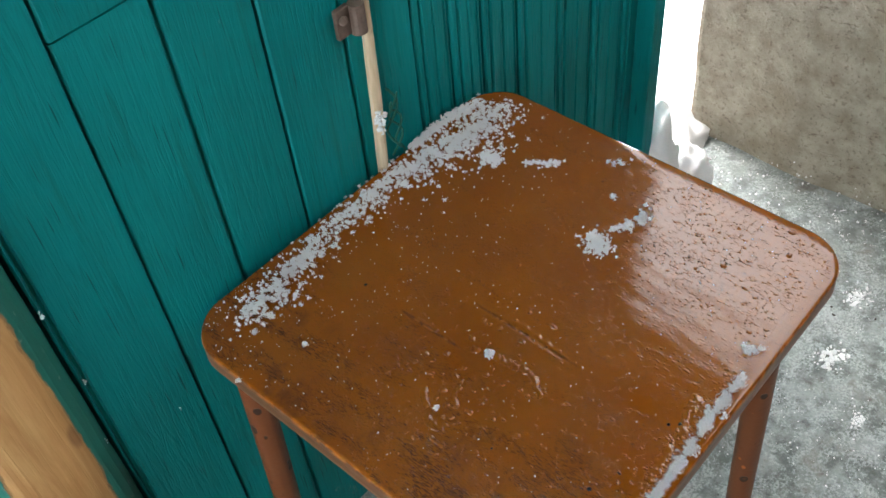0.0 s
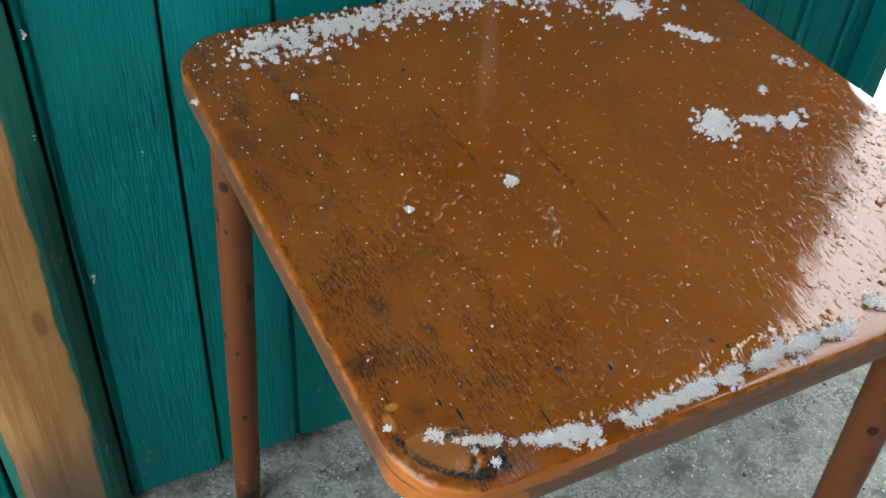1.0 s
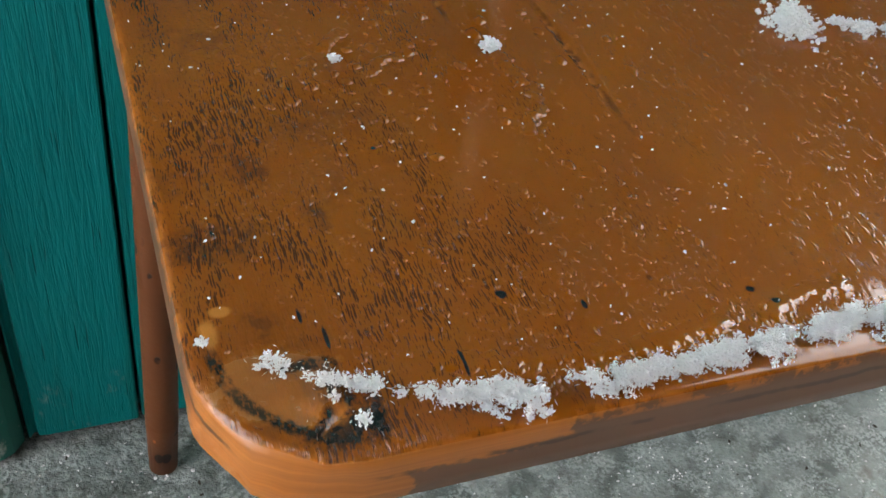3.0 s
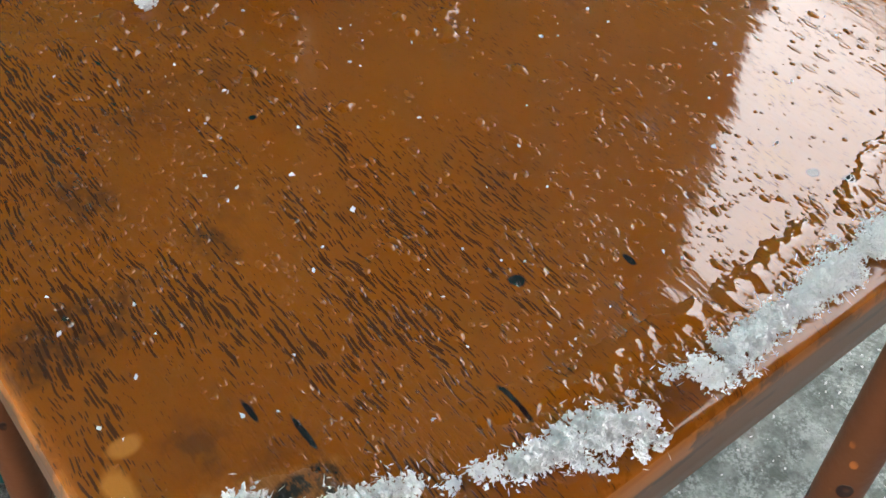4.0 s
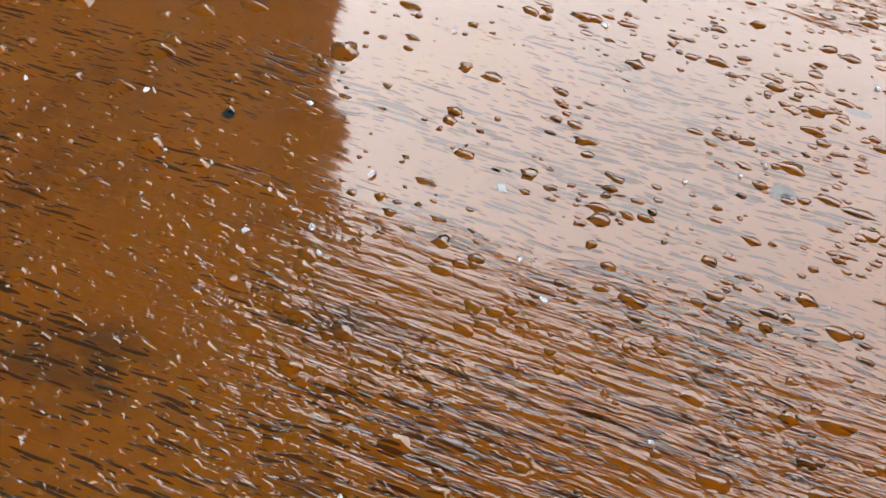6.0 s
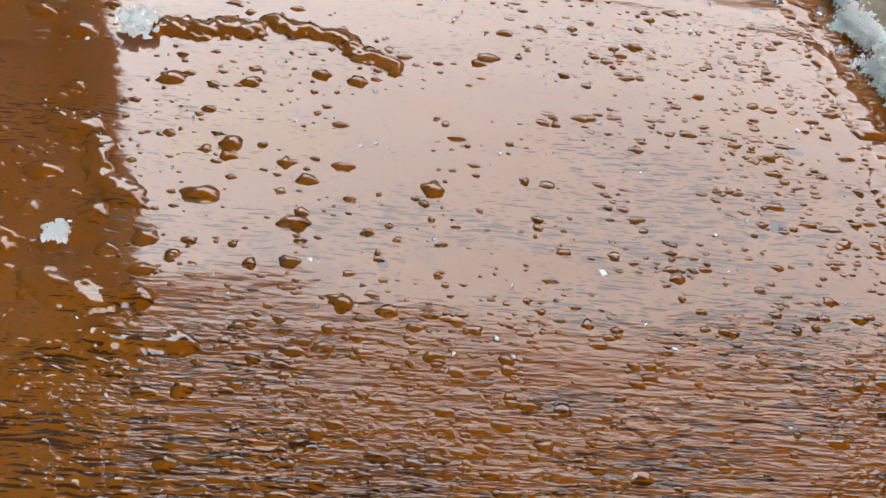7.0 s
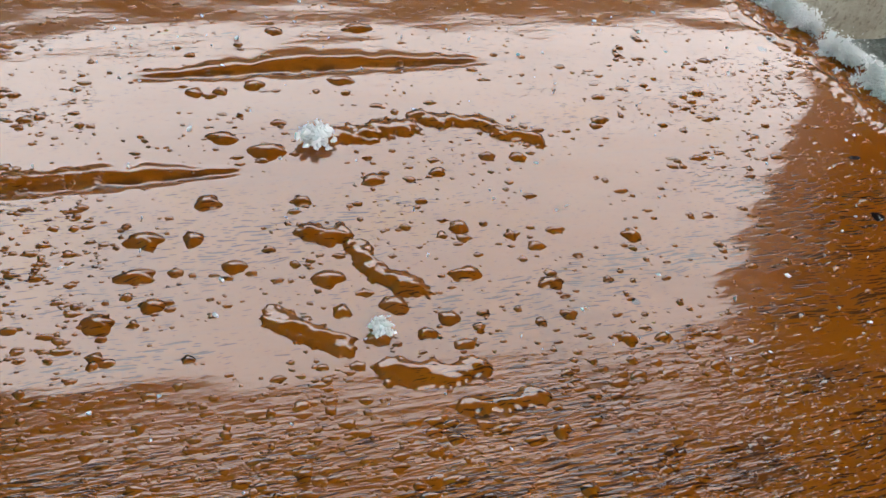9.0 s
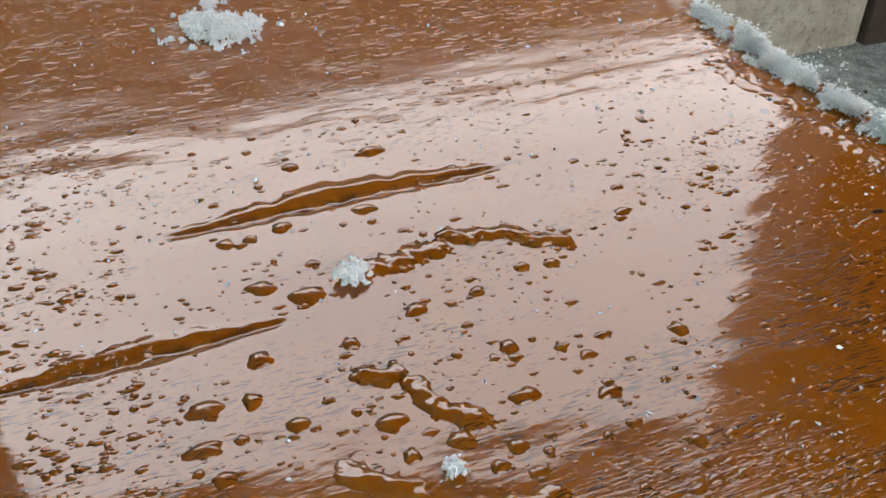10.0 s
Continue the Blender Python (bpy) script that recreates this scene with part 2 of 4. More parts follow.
def paint_teal():
    m = Mat("teal_board_paint")
    ax = m.axes()
    r = m.random()
    seed = m.n.new("ShaderNodeCombineXYZ")
    m.l.new(m.maths("MULTIPLY", r, 37.0), seed.inputs[2])
    co = m.n.new("ShaderNodeVectorMath")
    m.l.new(m.co, co.inputs[0]), m.l.new(seed.outputs[0], co.inputs[1])
    m.co = co.outputs[0]
    grain = m.noise(m.scaled(260, 200, 20), 1.0, 4, 0.6, 0.8)
    long = m.noise(m.scaled(90, 60, 4), 1.0, 4, 0.6)
    broad = m.noise(m.scaled(6, 6, 3), 1.0, 4, 0.6)
    col = m.mix(m.ramp(broad, 0.3, 0.7), (0.0, 0.182, 0.190), (0.001, 0.235, 0.243))
    col = m.mix(m.maths("MULTIPLY", m.ramp(long, 0.55, 0.75), 0.5), col, (0.004, 0.10, 0.09))
    col = m.mix(m.maths("MULTIPLY", r, 0.25), col, (0.003, 0.160, 0.140))
    cracks = m.ramp(m.noise(m.scaled(420, 200, 14), 1.0, 2, 0.5), 0.655, 0.72)
    col = m.mix(m.maths("MULTIPLY", cracks, 0.75), col, (0.002, 0.045, 0.042))
    # scuffs and bleached scrapes, most of them near the ground
    low = m.ramp(ax[2], 0.20, 0.02)
    scuff = m.maths("MULTIPLY", m.ramp(m.noise(m.scaled(60, 60, 26), 1.0, 5, 0.72), m.ramp(low, 0, 1, 0.74, 0.57), 0.80), 0.70)
    col = m.mix(scuff, col, (0.36, 0.38, 0.34))
    bare = m.ramp(m.noise(m.scaled(30, 30, 13, (5, 5, 5)), 1.0, 4, 0.6), 0.70, 0.76)
    col = m.mix(m.maths("MULTIPLY", bare, 0.7), col, (0.16, 0.12, 0.075))
    col = m.mix(m.maths("MULTIPLY", m.ramp(grain, 0.48, 0.70), 0.28), col, (0.001, 0.11, 0.112))
    m.set(Base_Color=col, Roughness=m.ramp(broad, 0.3, 0.7, 0.42, 0.58), Specular_IOR_Level=0.14)
    nb = m.bump(grain, 0.0018, 0.7)
    m.set(Normal=m.bump(m.maths("ADD", long, m.maths("MULTIPLY", cracks, -0.5)), 0.0016, 0.5, nb))
    return m.m


def worn_plank():
    m = Mat("worn_teal_plank")
    ax = m.axes()
    edge = m.noise(m.scaled(40, 40, 9), 1.0, 5, 0.7)
    grain = m.noise(m.scaled(160, 120, 5), 1.0, 4, 0.6, 0.6)
    swirl = m.noise(m.scaled(34, 34, 4), 1.0, 4, 0.6, 1.2)
    d = m.maths("ABSOLUTE", m.maths("SUBTRACT", ax[0], -0.006))
    raw = m.ramp(m.maths("ADD", d, m.maths("MULTIPLY", m.maths("SUBTRACT", edge, 0.5), 0.020)), 0.0315, 0.0285)
    wood = m.mix(m.ramp(swirl, 0.32, 0.68), (0.40, 0.19, 0.055), (0.56, 0.33, 0.13))
    wood = m.mix(m.maths("MULTIPLY", m.ramp(grain, 0.5, 0.75), 0.45), wood, (0.36, 0.17, 0.05))
    knots = m.ramp(m.voronoi(m.scaled(26, 26, 9), 1.0), 0.16, 0.08)
    wood = m.mix(m.maths("MULTIPLY", knots, 0.7), wood, (0.20, 0.08, 0.025))
    dirt = m.ramp(m.maths("ADD", ax[2], m.maths("MULTIPLY", edge, 0.09)), 0.20, 0.09)
    wood = m.mix(m.maths("MULTIPLY", dirt, 0.92), wood, m.mix(grain, (0.10, 0.055, 0.03), (0.24, 0.185, 0.145)))
    paint = m.mix(m.ramp(m.noise(m.scaled(50, 50, 20), 1.0, 5, 0.7), 0.60, 0.72), (0.006, 0.15, 0.115), (0.45, 0.50, 0.45))
    col = m.mix(raw, paint, wood)
    rim = m.maths("MULTIPLY", m.ramp(m.maths("ABSOLUTE", m.maths("SUBTRACT", raw, 0.5)), 0.5, 0.2), 0.55)
    col = m.mix(rim, col, (0.28, 0.11, 0.03))
    m.set(Base_Color=col, Roughness=0.6, Normal=m.bump(m.maths("ADD", grain, m.maths("MULTIPLY", raw, -0.6)), 0.0012, 0.5))
    return m.m


def concrete():
    m = Mat("frosted_concrete")
    big = m.noise(None, 3.2, 5, 0.6)
    mid = m.noise(None, 26, 5, 0.7)
    grit = m.noise(None, 230, 3, 0.6)
    vor = m.voronoi(None, 170)
    col = m.mix(m.ramp(mid, 0.38, 0.62), (0.165, 0.187, 0.175), (0.39, 0.43, 0.42))
    col = m.mix(m.maths("MULTIPLY", m.ramp(big, 0.40, 0.62), 0.5), col, (0.30, 0.325, 0.30))
    frost = m.maths("MULTIPLY", m.ramp(m.noise(None, 42, 6, 0.75), 0.44, 0.56), m.ramp(m.noise(None, 330, 3, 0.6), 0.40, 0.58))
    col = m.mix(m.maths("MULTIPLY", frost, 0.58), col, (0.64, 0.69, 0.69))
    col = m.mix(m.maths("MULTIPLY", m.ramp(m.noise(None, 90, 4, 0.7), 0.56, 0.68), 0.5), col, (0.12, 0.115, 0.10))
    col = m.mix(m.maths("MULTIPLY", m.ramp(m.noise(None, 13, 4, 0.7), 0.58, 0.70), 0.55), col, (0.17, 0.145, 0.11))
    m.set(Base_Color=col, Roughness=0.85, Specular_IOR_Level=0.12)
    nb = m.bump(m.maths("ADD", grit, m.maths("MULTIPLY", mid, 1.4)), 0.004, 0.8)
    m.set(Normal=m.bump(vor, 0.002, 0.5, nb))
    return m.m


def plaster():
    m = Mat("stained_beige_plaster")
    big = m.noise(None, 6, 5, 0.65)
    mid = m.noise(None, 30, 5, 0.7)
    grit = m.noise(None, 150, 4, 0.65)
    col = m.mix(m.ramp(mid, 0.30, 0.70), (0.32, 0.28, 0.21), (0.50, 0.46, 0.375))
    col = m.mix(m.maths("MULTIPLY", m.ramp(big, 0.42, 0.78), 0.55), col, (0.22, 0.175, 0.12))
    col = m.mix(m.maths("MULTIPLY", m.ramp(m.noise(m.scaled(1, 14, 40), 1.0, 5, 0.75, 1.0), 0.60, 0.72), 0.75), col, (0.10, 0.07, 0.045))
    col = m.mix(m.maths("MULTIPLY", m.ramp(grit, 0.54, 0.66), 0.6), col, (0.17, 0.13, 0.09))
    m.set(Base_Color=col, Roughness=0.85, Normal=m.bump(m.maths("ADD", grit, mid), 0.004, 0.7))
    return m.m


def snow():
    m = Mat("granular_snow")
    col = m.mix(m.noise(None, 300, 2), (0.96, 0.965, 0.97), (0.99, 0.99, 0.99))
    m.set(Base_Color=col, Roughness=0.45, Specular_IOR_Level=0.35)
    up = m.n.new("ShaderNodeVectorMath")
    up.inputs[1].default_value = (0, 0, 0.2)
    m.l.new(m.n.new("ShaderNodeNewGeometry").outputs["Normal"], up.inputs[0])
    unit = m.n.new("ShaderNodeVectorMath")
    unit.operation = "NORMALIZE"
    m.l.new(up.outputs[0], unit.inputs[0])
    m.set(Normal=m.bump(m.noise(None, 900, 3, 0.7), 0.0004, 0.5, unit.outputs[0]))
    tr = m.n.new("ShaderNodeBsdfTranslucent")
    tr.inputs["Color"].default_value = (0.96, 0.97, 0.98, 1)
    mx = m.n.new("ShaderNodeMixShader")
    mx.inputs[0].default_value = 0.12
    m.l.new(m.b.outputs[0], mx.inputs[1]), m.l.new(tr.outputs[0], mx.inputs[2]), m.l.new(mx.outputs[0], m.out.inputs[0])
    return m.m


def snow_field():
    m = Mat("fallen_snow")
    col = m.mix(m.noise(None, 2, 4), (0.78, 0.81, 0.85), (0.90, 0.91, 0.93))
    m.set(Base_Color=col, Roughness=0.6, Normal=m.bump(m.noise(None, 14, 5, 0.65), 0.03, 0.6))
    return m.m


def timber(name, dark, light, rough=0.7, sx=120, sy=120, sz=5):
    m = Mat(name)
    g = m.noise(m.scaled(sx, sy, sz), 1.0, 4, 0.6, 0.4)
    col = m.mix(m.ramp(g, 0.3, 0.7), dark, light)
    col = m.mix(m.maths("MULTIPLY", m.ramp(m.noise(None, 40, 4, 0.7), 0.58, 0.7), 0.6), col, tuple(0.45 * c for c in dark))
    m.set(Base_Color=col, Roughness=rough, Normal=m.bump(g, 0.001, 0.5))
    return m.m


def plain(name, col, rough=0.6, metal=0.0, var=0.35, scale=60):
    m = Mat(name)
    m.set(Base_Color=m.mix(m.noise(None, scale, 4, 0.65), tuple(c * (1 - var) for c in col), tuple(min(1, c * (1 + var)) for c in col)), Roughness=rough, Metallic=metal)
    m.set(Normal=m.bump(m.noise(None, scale * 4, 3), 0.0008, 0.5))
    return m.m


M_SEAT, M_LEG, M_TEAL, M_PLANK = paint_seat(), paint_leg(), paint_teal(), worn_plank()
M_FLOOR, M_PLASTER, M_SNOW, M_FIELD, M_WATER = concrete(), plaster(), snow(), snow_field(), paint_seat(wet=True)
M_STICK = timber("pale_stripped_wood", (0.50, 0.40, 0.25), (0.72, 0.62, 0.45), 0.6, 160, 160, 14)
M_DARKWOOD = timber("dark_old_timber", (0.026, 0.018, 0.012), (0.062, 0.042, 0.028), 0.8)
M_RUST = plain("rusty_iron", (0.15, 0.11, 0.09), 0.75, 0.2, 0.5, 160)
M_THREAD = plain("teal_thread", (0.004, 0.11, 0.085), 0.8)
M_ICE = plain("milky_ice", (0.72, 0.78, 0.80), 0.25, 0.0, 0.1)
M_GRIT = plain("dark_grit", (0.05, 0.04, 0.03), 0.8)


# ---- mesh tools ----
def mesh_of(name, verts, faces, mat, smooth=False):
    me = bpy.data.meshes.new(name)
    me.from_pydata([tuple(v) for v in verts], [], [tuple(f) for f in faces])
    me.materials.append(mat)
    if smooth:
        me.polygons.foreach_set("use_smooth", [True] * len(me.polygons))
    me.update()
    return me


def part(name, me, parent, label=""):
    ob = new(name, me)
    ob.parent = parent
    return tagged(ob, label)


def boxed(x0, x1, y0, y1, z0, z1, bevel=0.0, cuts=0):
    bm = bmesh.new()
    bmesh.ops.create_cube(bm, size=1.0, matrix=Matrix.LocRotScale(((x0 + x1) / 2, (y0 + y1) / 2, (z0 + z1) / 2), None, (x1 - x0, y1 - y0, z1 - z0)))
    if bevel:
        bmesh.ops.bevel(bm, geom=bm.edges[:], offset=bevel, segments=2, profile=0.6, affect="EDGES")
    if cuts:
        bmesh.ops.subdivide_edges(bm, edges=bm.edges[:], cuts=cuts, use_grid_fill=True)
    return bm


def from_bm(name, bm, mat, smooth=False):
    me = bpy.data.meshes.new(name)
    bmesh.ops.recalc_face_normals(bm, faces=bm.faces[:])
    bm.to_mesh(me)
    bm.free()
    me.materials.append(mat)
    if smooth:
        me.polygons.foreach_set("use_smooth", [True] * len(me.polygons))
    return me


def setting(name, bm, mat, label, category):
    return tagged(new(name, from_bm(name, bm, mat)), label, category, kind="structure")


def tube(points, radii, sides=12, cap=True):
    """Verts and faces of a round bar through points."""
    verts, faces = [], []
    pts = [Vector(p) for p in points]
    for i, p in enumerate(pts):
        d = (pts[min(i + 1, len(pts) - 1)] - pts[max(i - 1, 0)]).normalized()
        u = d.orthogonal().normalized() if i == 0 else (u - d * u.dot(d)).normalized()
        v = d.cross(u)
        for k in range(sides):
            a = 2 * math.pi * k / sides
            verts.append(p + (u * math.cos(a) + v * math.sin(a)) * radii[i])
    for i in range(len(pts) - 1):
        for k in range(sides):
            a, b = i * sides + k, i * sides + (k + 1) % sides
            faces.append((a, b, b + sides, a + sides))
    if cap:
        faces += [tuple(range(sides))[::-1], tuple(range((len(pts) - 1) * sides, len(pts) * sides))]
    return verts, faces


ICO = bmesh.new()
bmesh.ops.create_icosphere(ICO, subdivisions=1, radius=1.0)
ICO_V = np.array([v.co[:] for v in ICO.verts])
ICO_F = np.array([[v.index for v in f.verts] for f in ICO.faces])
ICO.free()


def crumb_geo(spots, rng):
    """Jagged grains: spots are rows of x, y, z, radius."""
    n = len(spots)
    spots = np.asarray(spots, dtype=float)
    v = ICO_V[None] * rng.uniform(0.35, 1.45, (n, len(ICO_V), 1)) * rng.uniform(0.35, 1.5, (n, 1, 3))
    a = rng.uniform(0, 6.283, (n, 1))
    v = np.stack((v[..., 0] * np.cos(a) - v[..., 1] * np.sin(a), v[..., 0] * np.sin(a) + v[..., 1] * np.cos(a), v[..., 2]), axis=-1)
    v = v * spots[:, None, 3:4] + spots[:, None, :3]
    f = ICO_F[None] + (np.arange(n) * len(ICO_V))[:, None, None]
    return v.reshape(-1, 3).tolist(), f.reshape(-1, 3).tolist()


def crumbs(name, spots, mat, rng):
    v, f = crumb_geo(spots, rng)
    return mesh_of(name, v, f, mat)


# ---- the porch ----
def floor_height(x, y):
    return -0.006 + 0.004 * (noise.noise((x * 7, y * 7, 0)) + 0.5 * noise.noise((x * 19, y * 19, 3)))


def grid_sheet(name, x0, x1, y0, y1, step, height, mat):
    nx, ny = int((x1 - x0) / step) + 1, int((y1 - y0) / step) + 1
    verts = [(x0 + (x1 - x0) * i / (nx - 1), y0 + (y1 - y0) * j / (ny - 1)) for j in range(ny) for i in range(nx)]
    verts = [(x, y, height(x, y)) for x, y in verts]
    faces = [(j * nx + i, j * nx + i + 1, (j + 1) * nx + i + 1, (j + 1) * nx + i) for j in range(ny - 1) for i in range(nx - 1)]
    return mesh_of(name, verts, faces, mat, True)


floor = tagged(new("floor", grid_sheet("floor", -1.3, 1.16, -1.6, 0.62, 0.02, floor_height, M_FLOOR)),
               "rough grey concrete porch floor covered with frost and grit", "floor", kind="structure")
field = grid_sheet("ground", -60, 60, -60, 60, 2.0, lambda x, y: -0.05 + 0.02 * noise.noise((x * 0.3, y * 0.3, 1)), M_FIELD)
tagged(new("ground", field), "open ground under fresh white snow beyond the porch", "snow", kind="structure")

wall_north = setting("wall_north", boxed(-1.3, 0.872, WALL_Y + 0.016, WALL_Y + 0.05, 0.0, 1.95), M_DARKWOOD, "wall of teal painted vertical tongue-and-groove boards", "wall")
parapet_bm = boxed(1.108, 1.20, -0.68, 0.556, -0.04, 0.865, 0.008, 14)
for v in parapet_bm.verts:
    k = noise.noise(v.co * 7) * 0.010 + noise.noise(v.co * 22) * 0.003
    v.co.x += k
    v.co.y += 0.016 * noise.noise((v.co.z * 7, 2, 4)) * (1 if v.co.y > 0.5 else 0)
setting("wall_east", parapet_bm, M_PLASTER, "low beige plaster parapet with dark stains and frost", "wall")
setting("wall_east_end", boxed(1.10, 1.22, -1.6, -0.684, -0.04, 1.95, 0.004), M_DARKWOOD, "dark timber end wall of the porch", "wall")
# added out of view: keeps the western sky off the parapet's inner face
setting("unseen_block", boxed(-1.3, 0.870, WALL_Y + 0.052, 3.2, -0.04, 1.94), M_DARKWOOD, "unseen timber block added behind the teal boards to block skylight", "wall")
beam = boxed(1.09, 1.21, -0.684, 0.72, 1.51, 1.948, 0.005)
for v in beam.verts:
    v.co.z += 0.22 * (0.45 - v.co.y) if v.co.z < 1.7 else 0
setting("lintel", beam, M_DARKWOOD, "dark timber beam above the parapet opening", "beam")
# the overhang out to y 1.70 is added, unseen, to shade the gap and floor
setting("ceiling", boxed(-1.4, 1.23, -1.7, 1.70, 1.95, 2.0), M_DARKWOOD, "dark timber boarded porch ceiling", "ceiling")
# added behind the camera; its width sets how much western light enters
setting("unseen_wall_west", boxed(-1.36, -1.30, -1.6, -0.85, -0.04, 1.95), M_DARKWOOD, "unseen timber wall added to narrow the light from the west", "wall")
setting("door_jamb", boxed(0.848, 0.874, 0.469, WALL_Y - 0.003, 0.74, 1.948, 0.002), M_DARKWOOD, "dark timber jamb standing at the end of the teal wall", "post")
# no such wall is seen: added to stop southern light flattening the interior
setting("unseen_wall_south", boxed(-1.36, 1.22, -1.66, -1.6, -0.04, 1.95), M_DARKWOOD, "unseen timber wall added to shut out light from the south", "wall")


# ---- the stool ----
def rounded_outline(inset=0.0, n=10):
    pts = []
    r = SR - inset
    for cx, cy, a0 in ((SX1 - SR, SY1 - SR, 0), (SX0 + SR, SY1 - SR, 90), (SX0 + SR, SY0 + SR, 180), (SX1 - SR, SY0 + SR, 270)):
        for k in range(n + 1):
            a = radians(a0 + 90 * k / n)
            pts.append((cx + r * math.cos(a), cy + r * math.sin(a)))
    return pts


def dent(x, y, cx, y0, y1, width, depth):
    """A long gouge along the grain, raised on one lip."""
    u = (y - y0) / (y1 - y0)
    if not 0 < u < 1:
        return 0.0
    c = cx + 0.0015 * math.sin(math.pi * u) ** 2 * (cx - 0.3135) / 0.039 + 0.0003 * noise.noise((y * 260, cx, 0))
    width = width * (0.45 + 0.75 * math.sin(math.pi * u)) * (1 + 0.5 * noise.noise((y * 210, cx, 3)))
    q, e = (x - c) / width, math.sin(math.pi * u) ** 0.6
    return e * depth * (-math.exp(-q * q) * (1 + 0.7 * noise.noise((x * 1100, y * 190, 8))) + (0.35 + 0.4 * noise.noise((y * 170, cx, 6))) * math.exp(-(q - 2.0) ** 2))


def seat_height(x, y):
    h = dent(x, y, 0.3525, 0.238, 0.326, 0.0016, 0.0013) + dent(x, y, 0.3135, 0.306, 0.372, 0.0014, 0.0011)
    h += 0.00022 * noise.noise((x * 30, y * 12, 0)) + 0.00010 * noise.noise((x * 110, y * 45, 5))
    d = math.hypot((x - 0.222) / 0.016, (y - 0.142) / 0.014)
    if d < 1:
        h -= 0.0020 * (1 - d) * (0.5 + 1.0 * noise.noise((x * 260, y * 160, 2)))
    return h


def seat_mesh():
    """A plywood panel with rounded corners and a softened rim."""
    n = 14
    rings = []
    rim = 0.0035
    # from the underside up the edge and over the rim
    for inset, z in ((0.030, -SEAT_T), (0.0015, -SEAT_T), (0.0, -SEAT_T + 0.002), (0.0, -SEAT_T * 0.66), (0.0003, -SEAT_T * 0.33), (0.0, -rim), (rim * 0.3, -rim * 0.3), (rim, 0.0)):
        ring = []
        for i, (x, y) in enumerate(rounded_outline(inset, n)):
            w = 0.0006 * noise.noise((x * 60, y * 60, z * 90)) if inset < 0.02 else 0
            corner = max(0.0, 1 - math.hypot(x - 0.20, y - 0.135) / 0.05)
            w2 = -0.0022 * corner * (0.5 + noise.noise((x * 130, y * 130, z * 60)))
            ring.append((x + w + w2 * 0.5, y + w + w2, SEAT_Z + z + (seat_height(x, y) if z == 0 else 0)))
        rings.append(ring)
    m = len(rings[0])
    verts = [p for r in rings for p in r]
    faces = [tuple(range(m))[::-1]]
    for i in range(len(rings) - 1):
        for k in range(m):
            a, b = i * m + k, i * m + (k + 1) % m
            faces.append((a, b, b + m, a + m))
    bm = bmesh.new()
    bv = [bm.verts.new((x - STOOL.x, y - STOOL.y, z)) for x, y, z in verts]
    for f in faces:
        bm.faces.new([bv[i] for i in f])
    return bm, [bv[(len(rings) - 1) * m + k] for k in range(m)]


def build_seat():
    bm, loop = seat_mesh()
    # the level top is a fine grid inside a narrow border strip
    step = 0.0008
    x0, x1, y0, y1 = SX0 + 0.0135, SX1 - 0.0135, SY0 + 0.0135, SY1 - 0.0135
    nx, ny = int((x1 - x0) / step), int((y1 - y0) / step)
    g = [[bm.verts.new((x0 + (x1 - x0) * i / nx - STOOL.x, y0 + (y1 - y0) * j / ny - STOOL.y, SEAT_Z + seat_height(x0 + (x1 - x0) * i / nx, y0 + (y1 - y0) * j / ny))) for i in range(nx + 1)] for j in range(ny + 1)]
    for j in range(ny):
        for i in range(nx):
            bm.faces.new((g[j][i], g[j][i + 1], g[j + 1][i + 1], g[j + 1][i]))
    inner = [g[ny][i] for i in range(nx, -1, -1)] + [g[j][0] for j in range(ny - 1, -1, -1)] + [g[0][i] for i in range(1, nx + 1)] + [g[j][nx] for j in range(1, ny)]

    def ang(v):
        return math.atan2(v.co.y, v.co.x)
    a, b = sorted(loop, key=ang), sorted(inner, key=ang)
    i = j = 0
    while i < len(a) or j < len(b):
        va, vb = a[i % len(a)], b[j % len(b)]
        na, nb_ = a[(i + 1) % len(a)], b[(j + 1) % len(b)]
        ta = ang(na) + (2 * math.pi if i + 1 >= len(a) else 0) if i < len(a) else 99
        tb = ang(nb_) + (2 * math.pi if j + 1 >= len(b) else 0) if j < len(b) else 99
        if ta <= tb:
            bm.faces.new((va, na, vb))
            i += 1
        else:
            bm.faces.new((va, nb_, vb))
            j += 1
    return from_bm("seat", bm, M_SEAT, True)


stool = tagged(new("stool"), "brown painted wooden stool, worn, wet and snowy, against a wall", "stool")
stool.location = STOOL
part("seat", build_seat(), stool, "worn brown painted plywood seat, wet, one corner chipped")


def leg(x0, y0, x1, y1):
    """A slightly tapered round leg from the floor to the seat."""
    pts, rad = [], []
    for k in range(9):
        u = k / 8
        pts.append((x0 + (x1 - x0) * u - STOOL.x, y0 + (y1 - y0) * u - STOOL.y, -0.007 + (SEAT_Z - SEAT_T + 0.005) * u))
        rad.append((0.0116 + 0.0010 * u) * (0.90 if k == 0 else 1))
    v, f = tube(pts, rad, 20)
    part("leg", mesh_of("leg", v, f, M_LEG, True), stool, "brown painted round leg with chipped paint")


leg(0.202, 0.461, 0.217, 0.453)
leg(0.205, 0.128, 0.226, 0.156)
leg(0.524, 0.140, 0.510, 0.156)
leg(0.530, 0.458, 0.522, 0.448)


# ---- snow and water on the stool ----
rng = np.random.default_rng(7)


